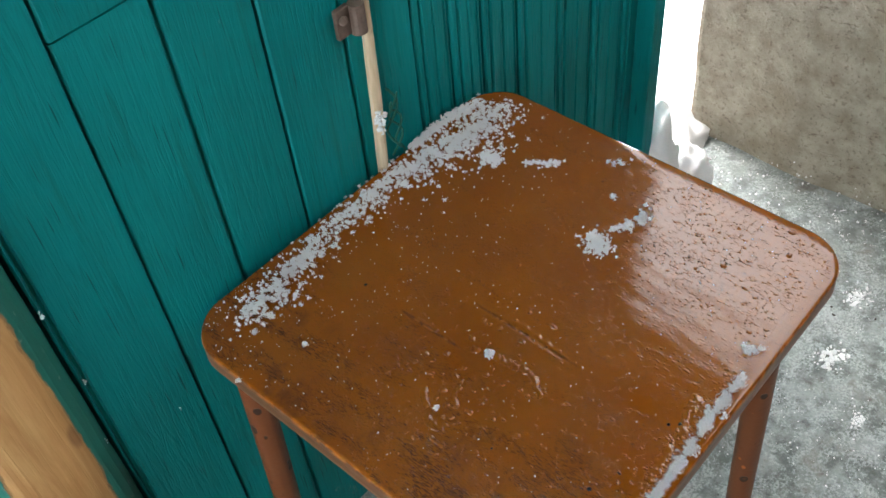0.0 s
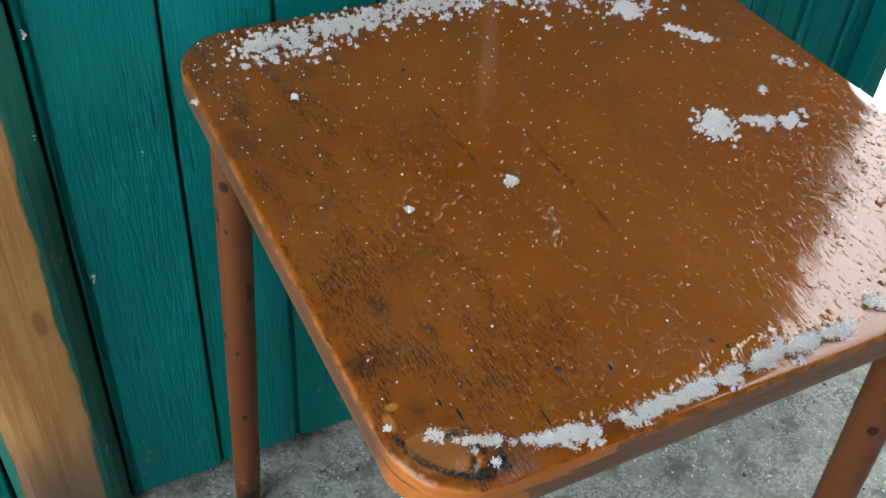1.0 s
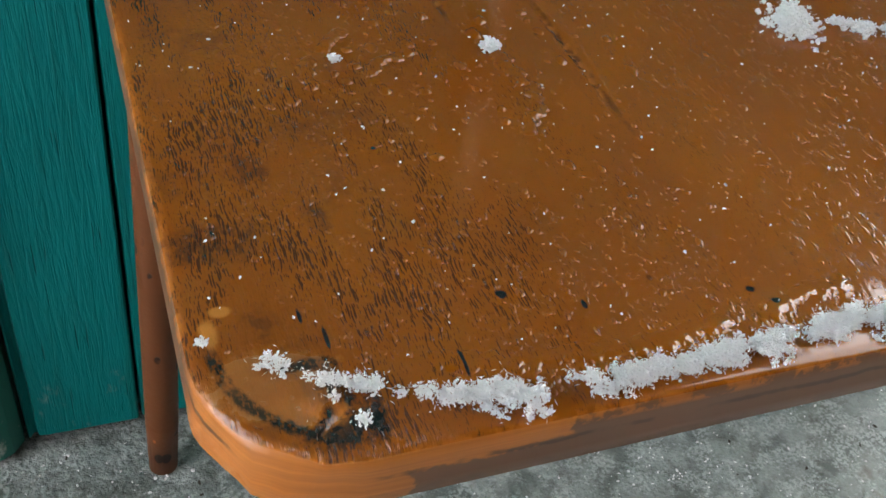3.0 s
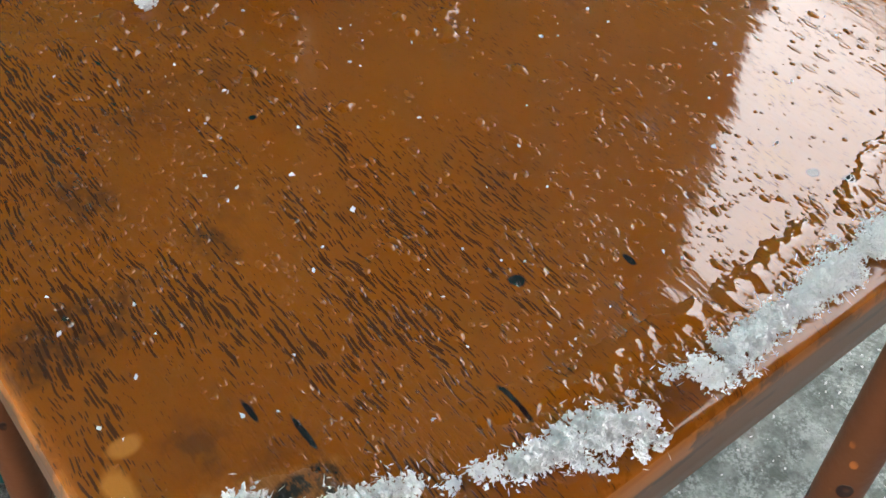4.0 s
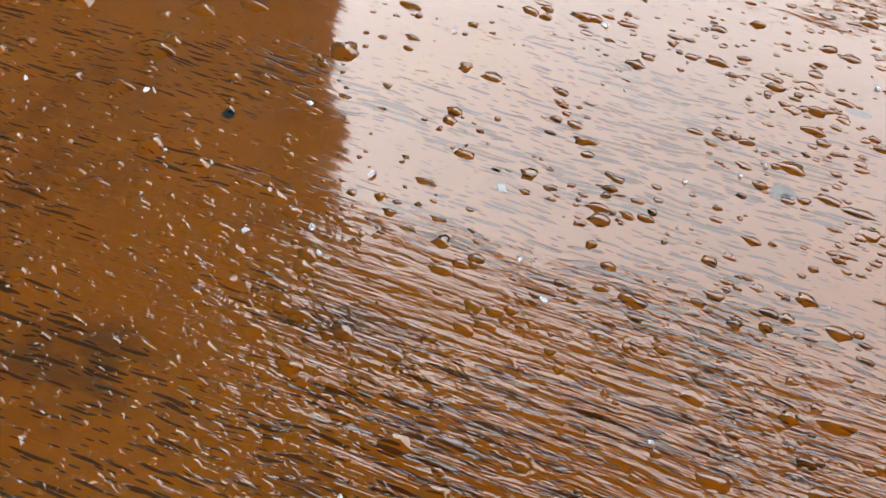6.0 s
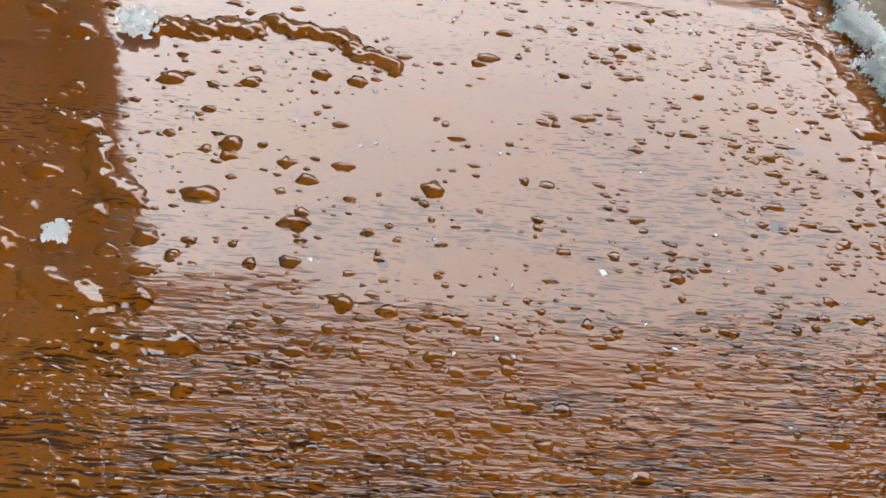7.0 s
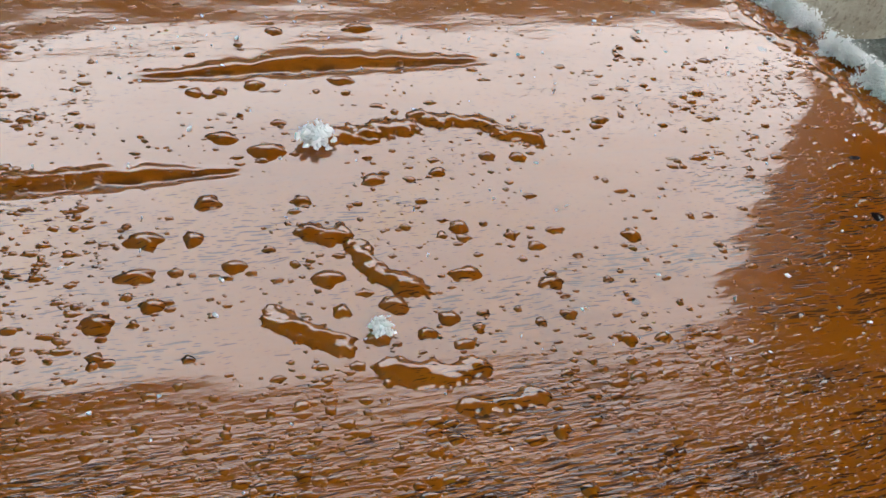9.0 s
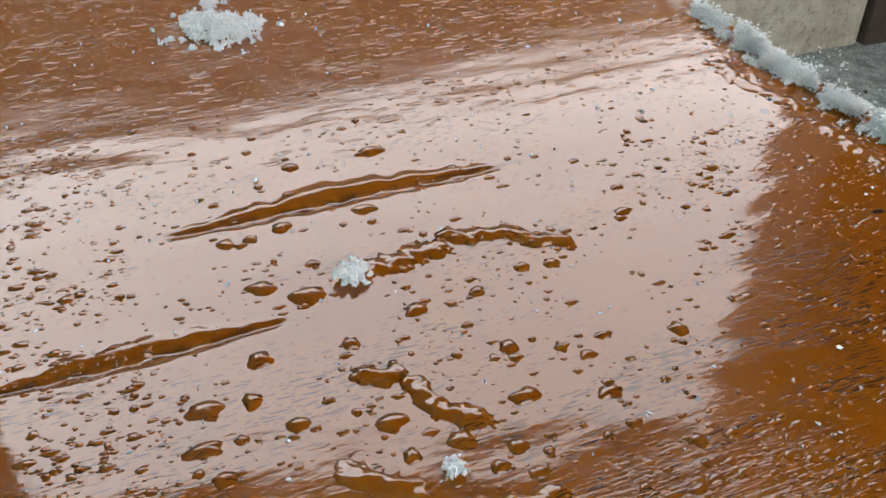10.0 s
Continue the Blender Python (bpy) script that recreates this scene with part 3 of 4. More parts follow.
def inside_seat(x, y, margin=0.003):
    dx = max(SX0 + SR - x, x - (SX1 - SR), 0)
    dy = max(SY0 + SR - y, y - (SY1 - SR), 0)
    return SX0 + margin < x < SX1 - margin and SY0 + margin < y < SY1 - margin and math.hypot(dx, dy) < SR - margin


def heap(path, count, size, tall, margin=0.001, per=34, fluff=0.0016, open_at=-0.15):
    """Snow along a path of (x, y, half width): clots, each a tuft of fine grains."""
    rows = []
    area = np.array([math.dist(p[:2], q[:2]) * (p[2] + q[2]) + 1e-9 for p, q in zip(path, path[1:])])
    area = area / area.sum()
    while len(rows) < count:
        k = rng.choice(len(area), p=area)
        u = rng.random()
        (xa, ya, wa), (xb, yb, wb) = path[k], path[k + 1]
        w = wa + (wb - wa) * u
        a, q = rng.random() * 6.283, abs(rng.normal(0, 0.55))
        x, y = xa + (xb - xa) * u + math.cos(a) * q * w, ya + (yb - ya) * u + math.sin(a) * q * w
        clump = noise.noise((x * 230, y * 230, 9)) + 0.6 * noise.noise((x * 80, y * 80, 4))
        if q > 1.4 or not inside_seat(x, y, margin) or clump < open_at + 0.25 * (q - 0.4):
            continue
        big = fluff * rng.uniform(0.5, 1.3) * (1.25 - 0.5 * min(q, 1))
        n = max(4, int(per * (big / fluff) ** 2 * rng.uniform(0.6, 1.2)))
        lift = SEAT_Z + seat_height(x, y) + max(0.0, 1 - q) * tall * rng.random() * (0.4 + w / 0.02)
        d = rng.normal(0, 0.52, (n, 3)) * big
        r = size * rng.uniform(0.35, 1.3, n)
        for i in range(n):
            px, py = x + d[i, 0], y + d[i, 1]
            if inside_seat(px, py, 0.0005):
                rows.append((px, py, max(lift + 0.5 * big + d[i, 2] * 0.8, SEAT_Z + r[i] * 0.2), r[i]))
    return rows


def needles(spots, length):
    """Fine ice needles: spindles laid at random through the given places."""
    n = len(spots)
    spots = np.asarray(spots)[:, :3]
    d = rng.normal(0, 1, (n, 3)) * (1, 1, 0.55)
    d /= np.linalg.norm(d, axis=1, keepdims=True)
    u = np.cross(d, (0.3, 0.2, 0.93))
    u /= np.linalg.norm(u, axis=1, keepdims=True)
    w = np.cross(d, u)
    L = length * rng.uniform(0.4, 1.2, (n, 1))
    t = 0.00009 * rng.uniform(0.6, 1.5, (n, 1))
    c = spots + (0, 0, 0.0004)
    v = np.stack((c - d * L / 2, c + u * t, c + (-0.5 * u + 0.87 * w) * t, c + (-0.5 * u - 0.87 * w) * t, c + d * L / 2), axis=1)
    v[..., 2] = np.maximum(v[..., 2], SEAT_Z + 0.0001)
    tri = np.array([(0, 2, 1), (0, 3, 2), (0, 1, 3), (4, 1, 2), (4, 2, 3), (4, 3, 1)])
    f = tri[None] + (np.arange(n) * 5)[:, None, None]
    return v.reshape(-1, 3).tolist(), f.reshape(-1, 3).tolist()


def snow_thing(path, count, size, tall, label, margin=0.001, per=34, fluff=0.0016, open_at=-0.15):
    """A patch of loose snow: grains with fine needles among them."""
    rows = heap(path, count, size, tall, margin, per, fluff, open_at)
    verts, faces = crumb_geo(rows, rng)
    top = rows[::3]
    v, f = needles(top + [(r[0] + rng.normal(0, 0.0015), r[1] + rng.normal(0, 0.0015), r[2], 0) for r in top[::3]], 0.0019)
    o = len(verts)
    verts, faces = verts + v, faces + [[i + o for i in q] for q in f]
    return tagged(new("snow_patch", mesh_of("snow_patch", verts, faces, M_SNOW)), label, "snow", "snow on the stool", "stuff")


BACK = [(0.232, 0.462, 0.020), (0.27, 0.464, 0.024), (0.32, 0.474, 0.016), (0.37, 0.478, 0.016), (0.42, 0.474, 0.024), (0.47, 0.464, 0.034), (0.51, 0.456, 0.040), (0.545, 0.458, 0.022)]
snow_thing([(x, y - 0.012, w * 1.5) for x, y, w in BACK], 6500, 0.00050, 0.001, "loose halo of snow grains thinning out over the seat")
snow_thing([(x, y, w * 1.15) for x, y, w in BACK], 42000, 0.00050, 0.0035, "strip of granular half-melted snow along the back edge of the seat", 0.001, 26, 0.0011, -0.12)
snow_thing([(0.455, 0.487, 0.009), (0.50, 0.489, 0.010), (0.54, 0.476, 0.014)], 6000, 0.00066, 0.008, "ridge of white snow on the back corner of the seat", 0.0005, 34, 0.0016, -0.6)
snow_thing([(0.488, 0.430, 0.014), (0.488, 0.412, 0.009)], 2200, 0.00060, 0.003, "tongue of granular snow on the seat", 0.001, 30, 0.0015, -0.3)
snow_thing([(0.500, 0.395, 0.007), (0.521, 0.370, 0.007)], 900, 0.00058, 0.002, "small patch of granular snow on the seat", 0.001, 30, 0.0014, -0.2)
snow_thing([(0.463, 0.297, 0.0135), (0.456, 0.284, 0.0135)], 5200, 0.00060, 0.0045, "round patch of granular snow on the seat", 0.001, 30, 0.0014, -0.7)
snow_thing([(0.480, 0.289, 0.005), (0.500, 0.276, 0.010), (0.514, 0.280, 0.011)], 2600, 0.00058, 0.003, "uneven patch of granular snow on the seat", 0.001, 30, 0.0014, -0.2)
snow_thing([(0.545, 0.338, 0.008), (0.552, 0.322, 0.006)], 300, 0.00050, 0.001, "thin scatter of snow grains near the seat edge")
snow_thing([(0.512, 0.311, 0.004), (0.514, 0.309, 0.004)], 120, 0.00049, 0.001, "tiny cluster of snow grains on the seat")
FRONT = [(0.222, 0.151, 0.0022), (0.231, 0.147, 0.0022), (0.242, 0.142, 0.003), (0.252, 0.1385, 0.005), (0.262, 0.1355, 0.008), (0.274, 0.1330, 0.010), (0.290, 0.1330, 0.009), (0.305, 0.1335, 0.006), (0.318, 0.1335, 0.004), (0.335, 0.1340, 0.009), (0.355, 0.1350, 0.006), (0.376, 0.1375, 0.010), (0.400, 0.1345, 0.010), (0.418, 0.1365, 0.004)]
snow_thing([(x, y - 0.0012, w * 0.74) for x, y, w in FRONT], 25000, 0.00036, 0.0075, "ragged ridge of white snow along the front edge of the seat", 0.001, 40, 0.0015, -0.06)
snow_thing([(0.439, 0.146, 0.005), (0.446, 0.138, 0.006)], 900, 0.00050, 0.003, "small clump of snow by the front edge of the seat")
snow_thing([(0.203, 0.162, 0.006), (0.222, 0.150, 0.008), (0.230, 0.136, 0.006)], 330, 0.00045, 0.001, "few snow grains by the chipped corner")


def lone_crumb(x, y, r):
    rows = [(x + rng.normal(0, r * 0.4), y + rng.normal(0, r * 0.4), SEAT_Z + r * rng.uniform(0.15, 1.0), r * rng.uniform(0.14, 0.32)) for _ in range(150)]
    return tagged(new("snow_crumb", crumbs("snow_crumb", rows, M_SNOW, rng)), "small white crumb of snow on the wet seat", "snow", "loose snow crumbs")


for x, y, r in ((0.322, 0.289, 0.0034), (0.263, 0.289, 0.0020), (0.244, 0.405, 0.002), (0.19, 0.42, 0.002), (0.197, 0.168, 0.0014)):
    lone_crumb(x, y, r)

# frozen specks scattered all over
rows = []
while len(rows) < 800:
    x, y = rng.uniform(SX0, SX1), rng.uniform(SY0, SY1)
    near = max(0.0, 1 - (SY1 - y) / 0.16) * max(0.2, 1 - (x - SX0) / 0.35) 
    if inside_seat(x, y) and rng.random() < 0.16 + near and noise.noise((x * 45, y * 45, 6)) > -0.15:
        rows.append((x, y, SEAT_Z + seat_height(x, y) + 0.0001, rng.uniform(0.00018, 0.00062)))
tagged(new("frost_specks", crumbs("frost_specks", rows, M_SNOW, rng)), "fine frozen specks scattered over the brown seat", "frost", kind="stuff")


def drop(x, y, rx, ry, tall, seed, rings=4, sides=12, wild=0.34):
    """A low cap of water with an uneven outline."""
    v, f = [], []
    for i in range(rings):
        q = 1 - (i / rings) ** 1.25
        for k in range(sides):
            a = 6.283 * k / sides
            w = 1 + wild * noise.noise((math.cos(a) * 1.3, math.sin(a) * 1.3, seed)) + 0.3 * wild * noise.noise((math.cos(a) * 3, math.sin(a) * 3, seed))
            px, py = x + rx * q * w * math.cos(a), y + ry * q * w * math.sin(a)
            v.append((px, py, SEAT_Z + seat_height(px, py) + tall * (1 - q ** 2.4) - (0.00005 if i == 0 else 0)))
    v.append((x, y, SEAT_Z + seat_height(x, y) + tall))
    for i in range(rings - 1):
        for k in range(sides):
            a, b = i * sides + k, i * sides + (k + 1) % sides
            f.append((a, b, b + sides, a + sides))
    top = (rings - 1) * sides
    f += [(top + k, top + (k + 1) % sides, rings * sides) for k in range(sides)]
    return v, f


def joined(name, pieces, mat):
    verts, faces = [], []
    for v, f in pieces:
        o = len(verts)
        verts += v
        faces += [tuple(i + o for i in q) for q in f]
    return mesh_of(name, verts, faces, mat, True)


BEADS_A = [(0.32, 0.3, 4.0), (0.326, 0.309, 3.0), (0.304, 0.315, 3.5), (0.293, 0.319, 2.8), (0.294, 0.328, 3.2), (0.284, 0.33, 3.3), (0.284, 0.323, 1.7), (0.279, 0.332, 1.5), (0.276, 0.328, 2.5), (0.273, 0.337, 2.8), (0.265, 0.338, 2.0), (0.284, 0.312, 2.5), (0.278, 0.296, 3.0), (0.302, 0.296, 2.5), (0.283, 0.301, 1.3), (0.288, 0.305, 1.5), (0.279, 0.305, 1.2), (0.269, 0.295, 2.3), (0.262, 0.323, 1.5), (0.255, 0.309, 1.2), (0.345, 0.313, 2.2), (0.345, 0.307, 2.3), (0.347, 0.299, 2.8), (0.347, 0.278, 2.8), (0.275, 0.269, 3.3), (0.285, 0.256, 1.8), (0.281, 0.252, 2.0), (0.285, 0.246, 1.8)]
BEADS_B = [(0.281, 0.23, 2.4), (0.269, 0.241, 1.6), (0.27, 0.253, 2.5), (0.264, 0.276, 2.3), (0.261, 0.281, 2.5), (0.261, 0.271, 1.3), (0.257, 0.275, 1.8), (0.264, 0.269, 1.5), (0.26, 0.259, 1.5), (0.261, 0.253, 1.8), (0.261, 0.29, 2.3), (0.269, 0.285, 3.0), (0.289, 0.266, 3.0), (0.308, 0.265, 2.0), (0.307, 0.28, 2.5), (0.312, 0.252, 2.5), (0.311, 0.245, 2.3), (0.323, 0.219, 2.1), (0.332, 0.187, 2.0), (0.253, 0.244, 2.1), (0.252, 0.237, 2.0), (0.244, 0.246, 1.7), (0.243, 0.266, 1.8), (0.241, 0.256, 1.5), (0.239, 0.286, 1.3), (0.237, 0.283, 1.5), (0.235, 0.287, 1.8), (0.235, 0.265, 2.1)]
BEADS_C = [(0.236, 0.308, 1.0), (0.232, 0.313, 1.0), (0.226, 0.316, 1.6), (0.219, 0.286, 2.0), (0.224, 0.3, 2.0), (0.223, 0.265, 1.8), (0.227, 0.248, 1.8), (0.247, 0.259, 1.3), (0.249, 0.253, 1.0), (0.245, 0.296, 1.0), (0.245, 0.319, 1.2), (0.245, 0.324, 1.0), (0.255, 0.33, 1.4), (0.249, 0.332, 1.4), (0.217, 0.272, 1.7), (0.372, 0.268, 3.2), (0.372, 0.29, 2.4), (0.366, 0.3, 1.6), (0.36, 0.294, 1.8), (0.333, 0.215, 1.6), (0.337, 0.2, 1.4), (0.54, 0.165, 3.0), (0.5, 0.2, 2.6), (0.49, 0.175, 2.2), (0.485, 0.215, 2.0), (0.455, 0.152, 2.4), (0.563, 0.175, 3.0)]
for i, (x, y, r) in enumerate(BEADS_A + BEADS_B + BEADS_C):
    v, f = drop(x, y, r * 0.00082 * (1 + 0.15 * math.sin(i * 2.3)), r * 0.00095 * (1 + 0.2 * math.sin(i * 1.7)), r * 0.00036, i * 3.7, 6, 24, 0.42)
    tagged(new("water_drop", mesh_of("water_drop", v, f, M_WATER, True)), "clear bead of meltwater on the brown seat", "water drop", "large water drops")

TRAILS = [[(0.324, 0.284), (0.324, 0.278), (0.326, 0.268)], [(0.3295, 0.263), (0.327, 0.259), (0.3255, 0.249), (0.3195, 0.244), (0.317, 0.238)],
          [(0.286, 0.288), (0.280, 0.287), (0.276, 0.284), (0.273, 0.280)], [(0.292, 0.296), (0.290, 0.293), (0.291, 0.290)], [(0.269, 0.306), (0.265, 0.302), (0.261, 0.297)],
          [(0.254, 0.290), (0.252, 0.285), (0.250, 0.281), (0.251, 0.275)], [(0.243, 0.279), (0.242, 0.270), (0.243, 0.266)]]
TRAIL_WIDTHS = (0.0034, 0.0024, 0.0026, 0.0024, 0.0026, 0.0028, 0.0018)


def puddle(path, width, tall, seed, step=0.00045):
    """One skin of water over a bent path, uneven in width."""
    pts = [Vector((x, y)) for x, y in path]
    x0, x1 = min(p.x for p in pts) - 2 * width, max(p.x for p in pts) + 2 * width
    y0, y1 = min(p.y for p in pts) - 2 * width, max(p.y for p in pts) + 2 * width
    nx, ny = int((x1 - x0) / step), int((y1 - y0) / step)

    def swell(x, y):
        q = Vector((x, y))
        d = 9.0
        for p, r in zip(pts, pts[1:]):
            u = max(0, min(1, (q - p).dot(r - p) / (r - p).length_squared))
            d = min(d, (q - p - (r - p) * u).length)
        w = width * (1.1 + 0.7 * noise.noise((x * 330, y * 330, seed)) + 0.35 * noise.noise((x * 900, y * 900, seed)))
        k = 1 - (d / w) ** 2
        return k ** 0.7 * (0.9 + 0.40 * noise.noise((x * 330, y * 330, seed + 4)) + 0.12 * noise.noise((x * 900, y * 900, seed + 2))) if k > 0 else -0.25
    verts, ids, faces = [], {}, []
    for j in range(ny + 1):
        for i in range(nx + 1):
            x, y = x0 + i * step, y0 + j * step
            h = swell(x, y)
            ids[i, j] = (len(verts), h)
            verts.append((x, y, SEAT_Z + seat_height(x, y) + tall * h))
    for j in range(ny):
        for i in range(nx):
            q = [ids[i, j], ids[i + 1, j], ids[i + 1, j + 1], ids[i, j + 1]]
            if max(h for _, h in q) > 0:
                faces.append([k for k, _ in q])
    used = sorted({k for f in faces for k in f})
    re = {k: n for n, k in enumerate(used)}
    return [verts[k] for k in used], [[re[k] for k in f] for f in faces]


for i, path in enumerate(TRAILS):
    v, f = puddle(path, TRAIL_WIDTHS[i], 0.0013, i * 5.1)
    tagged(new("water_trail", mesh_of("water_trail", v, f, M_WATER, True)), "lumpy trail of meltwater on the brown seat", "water trail", "meltwater trails")

# wet slush drawn out of the front ridge
for i, path in enumerate(([(0.254, 0.150), (0.264, 0.1465), (0.272, 0.1440)], [(0.277, 0.1455), (0.290, 0.1440), (0.302, 0.1425)], [(0.309, 0.1420), (0.322, 0.1425), (0.336, 0.1450)], [(0.352, 0.1440), (0.366, 0.1500), (0.382, 0.1500)])):
    v, f = puddle(path, 0.0032, 0.0007, 40 + i * 5.1)
    tagged(new("meltwater_pool", mesh_of("meltwater_pool", v, f, M_WATER, True)), "lumpy brown meltwater pool beside the snow ridge", "water", "meltwater pools")

pieces = []
while len(pieces) < 6400:
    x, y = rng.uniform(SX0, SX1), rng.uniform(SY0, SY1)
    wet = 0.28 + 0.5 * math.exp(-((x - 0.29) / 0.05) ** 2 - ((y - 0.29) / 0.09) ** 2) + 0.8 * max(0, (x - 0.42) / 0.12)
    if inside_seat(x, y, 0.008) and rng.random() < wet and noise.noise((x * 60, y * 40, 11)) > -0.25:
        r = min(0.00025 + rng.exponential(0.00035), 0.0014)
        pieces.append(drop(x, y, r * rng.uniform(0.6, 1.1), r * rng.uniform(0.7, 1.4), r * rng.uniform(0.22, 0.50), rng.uniform(0, 99), 4, 10, 0.6))
# rounder, steeper beads that stand on the worn end and towards the front edge
while len(pieces) < 10900:
    x, y = rng.uniform(SX0, 0.42), rng.uniform(SY0, 0.40)
    keep = max(min(1.0, max(0.0, (0.262 - x) / 0.02)) * min(1.0, max(0.0, (y - 0.185) / 0.03)), 0.5 * min(1.0, max(0.0, (0.215 - y) / 0.03)) * (0.23 < x < 0.35), 0.7 * (y > 0.335))
    if inside_seat(x, y, 0.006) and rng.random() < keep and noise.noise((x * 70, y * 50, 15)) > -0.12:
        r = min(0.00036 + rng.exponential(0.00030), 0.0014)
        pieces.append(drop(x, y, r * rng.uniform(0.6, 1.0), r * rng.uniform(0.8, 1.5), r * rng.uniform(0.10, 0.36), rng.uniform(0, 99), 4, 10, 0.6))
# beads drawn out along the grain on the far half
while len(pieces) < 13100:
    x, y = rng.uniform(0.375, SX1), rng.uniform(SY0, 0.44)
    if inside_seat(x, y, 0.006) and rng.random() < min(1.0, (x - 0.365) / 0.03) and noise.noise((x * 90, y * 45, 25)) > -0.15:
        r = rng.uniform(0.00040, 0.00105)
        pieces.append(drop(x, y, r, r * rng.uniform(1.2, 3.8), r * rng.uniform(0.07, 0.22), rng.uniform(0, 99), 4, 12, 0.5))
tagged(new("water_droplets", joined("water_droplets", pieces, M_WATER)), "many small droplets of meltwater on the seat", "water drops", kind="stuff")

# beads beside the front ridge of snow
pieces = []
for k in range(260):
    i = rng.integers(3, len(FRONT) - 1)
    u = rng.random()
    (xa, ya, wa), (xb, yb, wb) = FRONT[i], FRONT[i + 1]
    r = rng.uniform(0.0005, 0.0019)
    pieces.append(drop(xa + (xb - xa) * u, ya + (yb - ya) * u + abs(rng.normal(0.002, 0.006)), r, r * 1.2, r * 0.28, k, 3, 10))
tagged(new("meltwater", joined("meltwater", pieces, M_WATER)), "meltwater beads beside the snow ridge on the seat", "water drops", kind="stuff")


# ---- leaning stick, thread, ice ----
stick = tagged(new("wooden_stick"), "pale stripped wooden stick leaning on the teal wall behind the stool", "stick")
stick.location = (0.423, WALL_Y - 0.0057, 0)
pts = [(0.004 + 0.005 * math.sin(k * 0.9) - 0.016 * max(0, k / 12 - 0.6), 0.0002 * math.sin(k * 1.7), 0.002 + 0.075 * k) for k in range(13)]
v, f = tube(pts, [0.0050 + 0.0004 * math.sin(k * 2.1) for k in range(13)], 14)
part("shaft", mesh_of("shaft", v, f, M_STICK, True), stick)
sx = -0.002
bm = bmesh.new()
bmesh.ops.create_cone(bm, cap_ends=True, segments=16, radius1=0.0068, radius2=0.0068, depth=0.026, matrix=Matrix.Translation((sx, -0.0012, 0.612)))
part("clamp", from_bm("clamp", bm, M_RUST), stick, "rusty iron sleeve")
part("clamp_plate", from_bm("clamp_plate", boxed(sx - 0.020, sx - 0.0055, 0.000, 0.0045, 0.600, 0.626, 0.0012), M_RUST), stick, "rusty iron plate")
part("clamp_arm", from_bm("clamp_arm", boxed(sx + 0.0055, sx + 0.030, 0.0012, 0.0048, 0.618, 0.630, 0.0012), M_RUST), stick, "rusty iron strap")
bm = bmesh.new()
bmesh.ops.create_icosphere(bm, subdivisions=2, radius=0.004, matrix=Matrix.LocRotScale((sx - 0.016, -0.003, 0.618), None, (1, 0.7, 1)))
part("bolt", from_bm("bolt", bm, M_RUST, True), stick)

for k in range(3):
    pts = []
    for i in range(16):
        u = i / 15
        pts.append((0.440 + 0.006 * math.sin(u * (7 + 2 * k) + k * 2) + 0.002 * k, WALL_Y - 0.006 - 0.005 * abs(math.sin(u * 5 + k)), 0.53 - 0.065 * u - 0.006 * k))
    v, f = tube(pts, [0.0011] * 16, 6)
    tagged(new("thread", mesh_of("thread", v, f, M_THREAD, True)), "frayed teal painted string hanging on the wall", "string", "string ends on the wall")
rows = [(0.4240 + rng.normal(0, 0.0018), WALL_Y - 0.010 + rng.normal(0, 0.001), 0.510 + rng.normal(0, 0.006), rng.uniform(0.0012, 0.0026)) for _ in range(44)]
tagged(new("ice_lump", crumbs("ice_lump", rows, M_ICE, rng)), "lump of milky ice frozen to the stick", "ice")


# white paint chips on the boards, built from snow-coloured grains
for x, z, r in ((0.1192, 0.271, 0.0028), (0.113, 0.47, 0.0022), (0.104, 0.40, 0.003), (0.102, 0.335, 0.002), (0.111, 0.55, 0.003), (0.168, 0.37, 0.0012), (0.225, 0.12, 0.0014)):
    rows = [(x + rng.normal(0, r * 0.25), WALL_Y - 0.0012, z + rng.normal(0, r * 0.8), r * rng.uniform(0.25, 0.5)) for _ in range(9)]
    tagged(new("frost_fleck", crumbs("frost_fleck", rows, M_SNOW, rng)), "small white fleck of chipped paint on the teal boards", "frost", "frost flecks on the wall")


# ---- snow on the porch floor ----
def lump(name, x, y, z, rx, ry, rz, label, group="", seed=0.0):
    bm = bmesh.new()
    bmesh.ops.create_icosphere(bm, subdivisions=4, radius=1.0)
    for v in bm.verts:
        n = v.co.normalized()
        k = 1 + 0.28 * noise.noise(n * 1.7 + Vector((seed, 0, 0))) + 0.16 * noise.noise(n * 5 + Vector((0, seed, 0))) + 0.08 * noise.noise(n * 14)
        v.co = Vector((n.x * rx * k, n.y * ry * k, max(n.z, -0.5) * rz * k))
    ob = new(name, from_bm(name, bm, M_SNOW, True))
    ob.location = (x, y, z)
    return tagged(ob, label, "snow", group)


lump("snow_mound", 0.876, 0.478, 0.075, 0.042, 0.030, 0.140, "tall mound of wind-blown snow against the wall end", seed=3)
lump("snow_lump", 0.965, 0.480, 0.035, 0.045, 0.040, 0.055, "rounded lump of snow beside the wall end", seed=8)
lump("snow_bank", 1.06, 0.60, -0.01, 0.20, 0.10, 0.055, "bank of snow drifted in at the gap", seed=5)
BANK = []
for _ in range(800):
    y = rng.uniform(-0.62, 0.56)
    d = abs(rng.normal(0, 0.055 if y < 0.3 else 0.10))
    if d < 0.28:
        x = 1.10 - d
        BANK.append((x, y, floor_height(x, y) + max(0, 0.03 - d * 0.3) * rng.random(), rng.uniform(0.0006, 0.0021) * (1.0 if d < 0.1 else 0.7)))
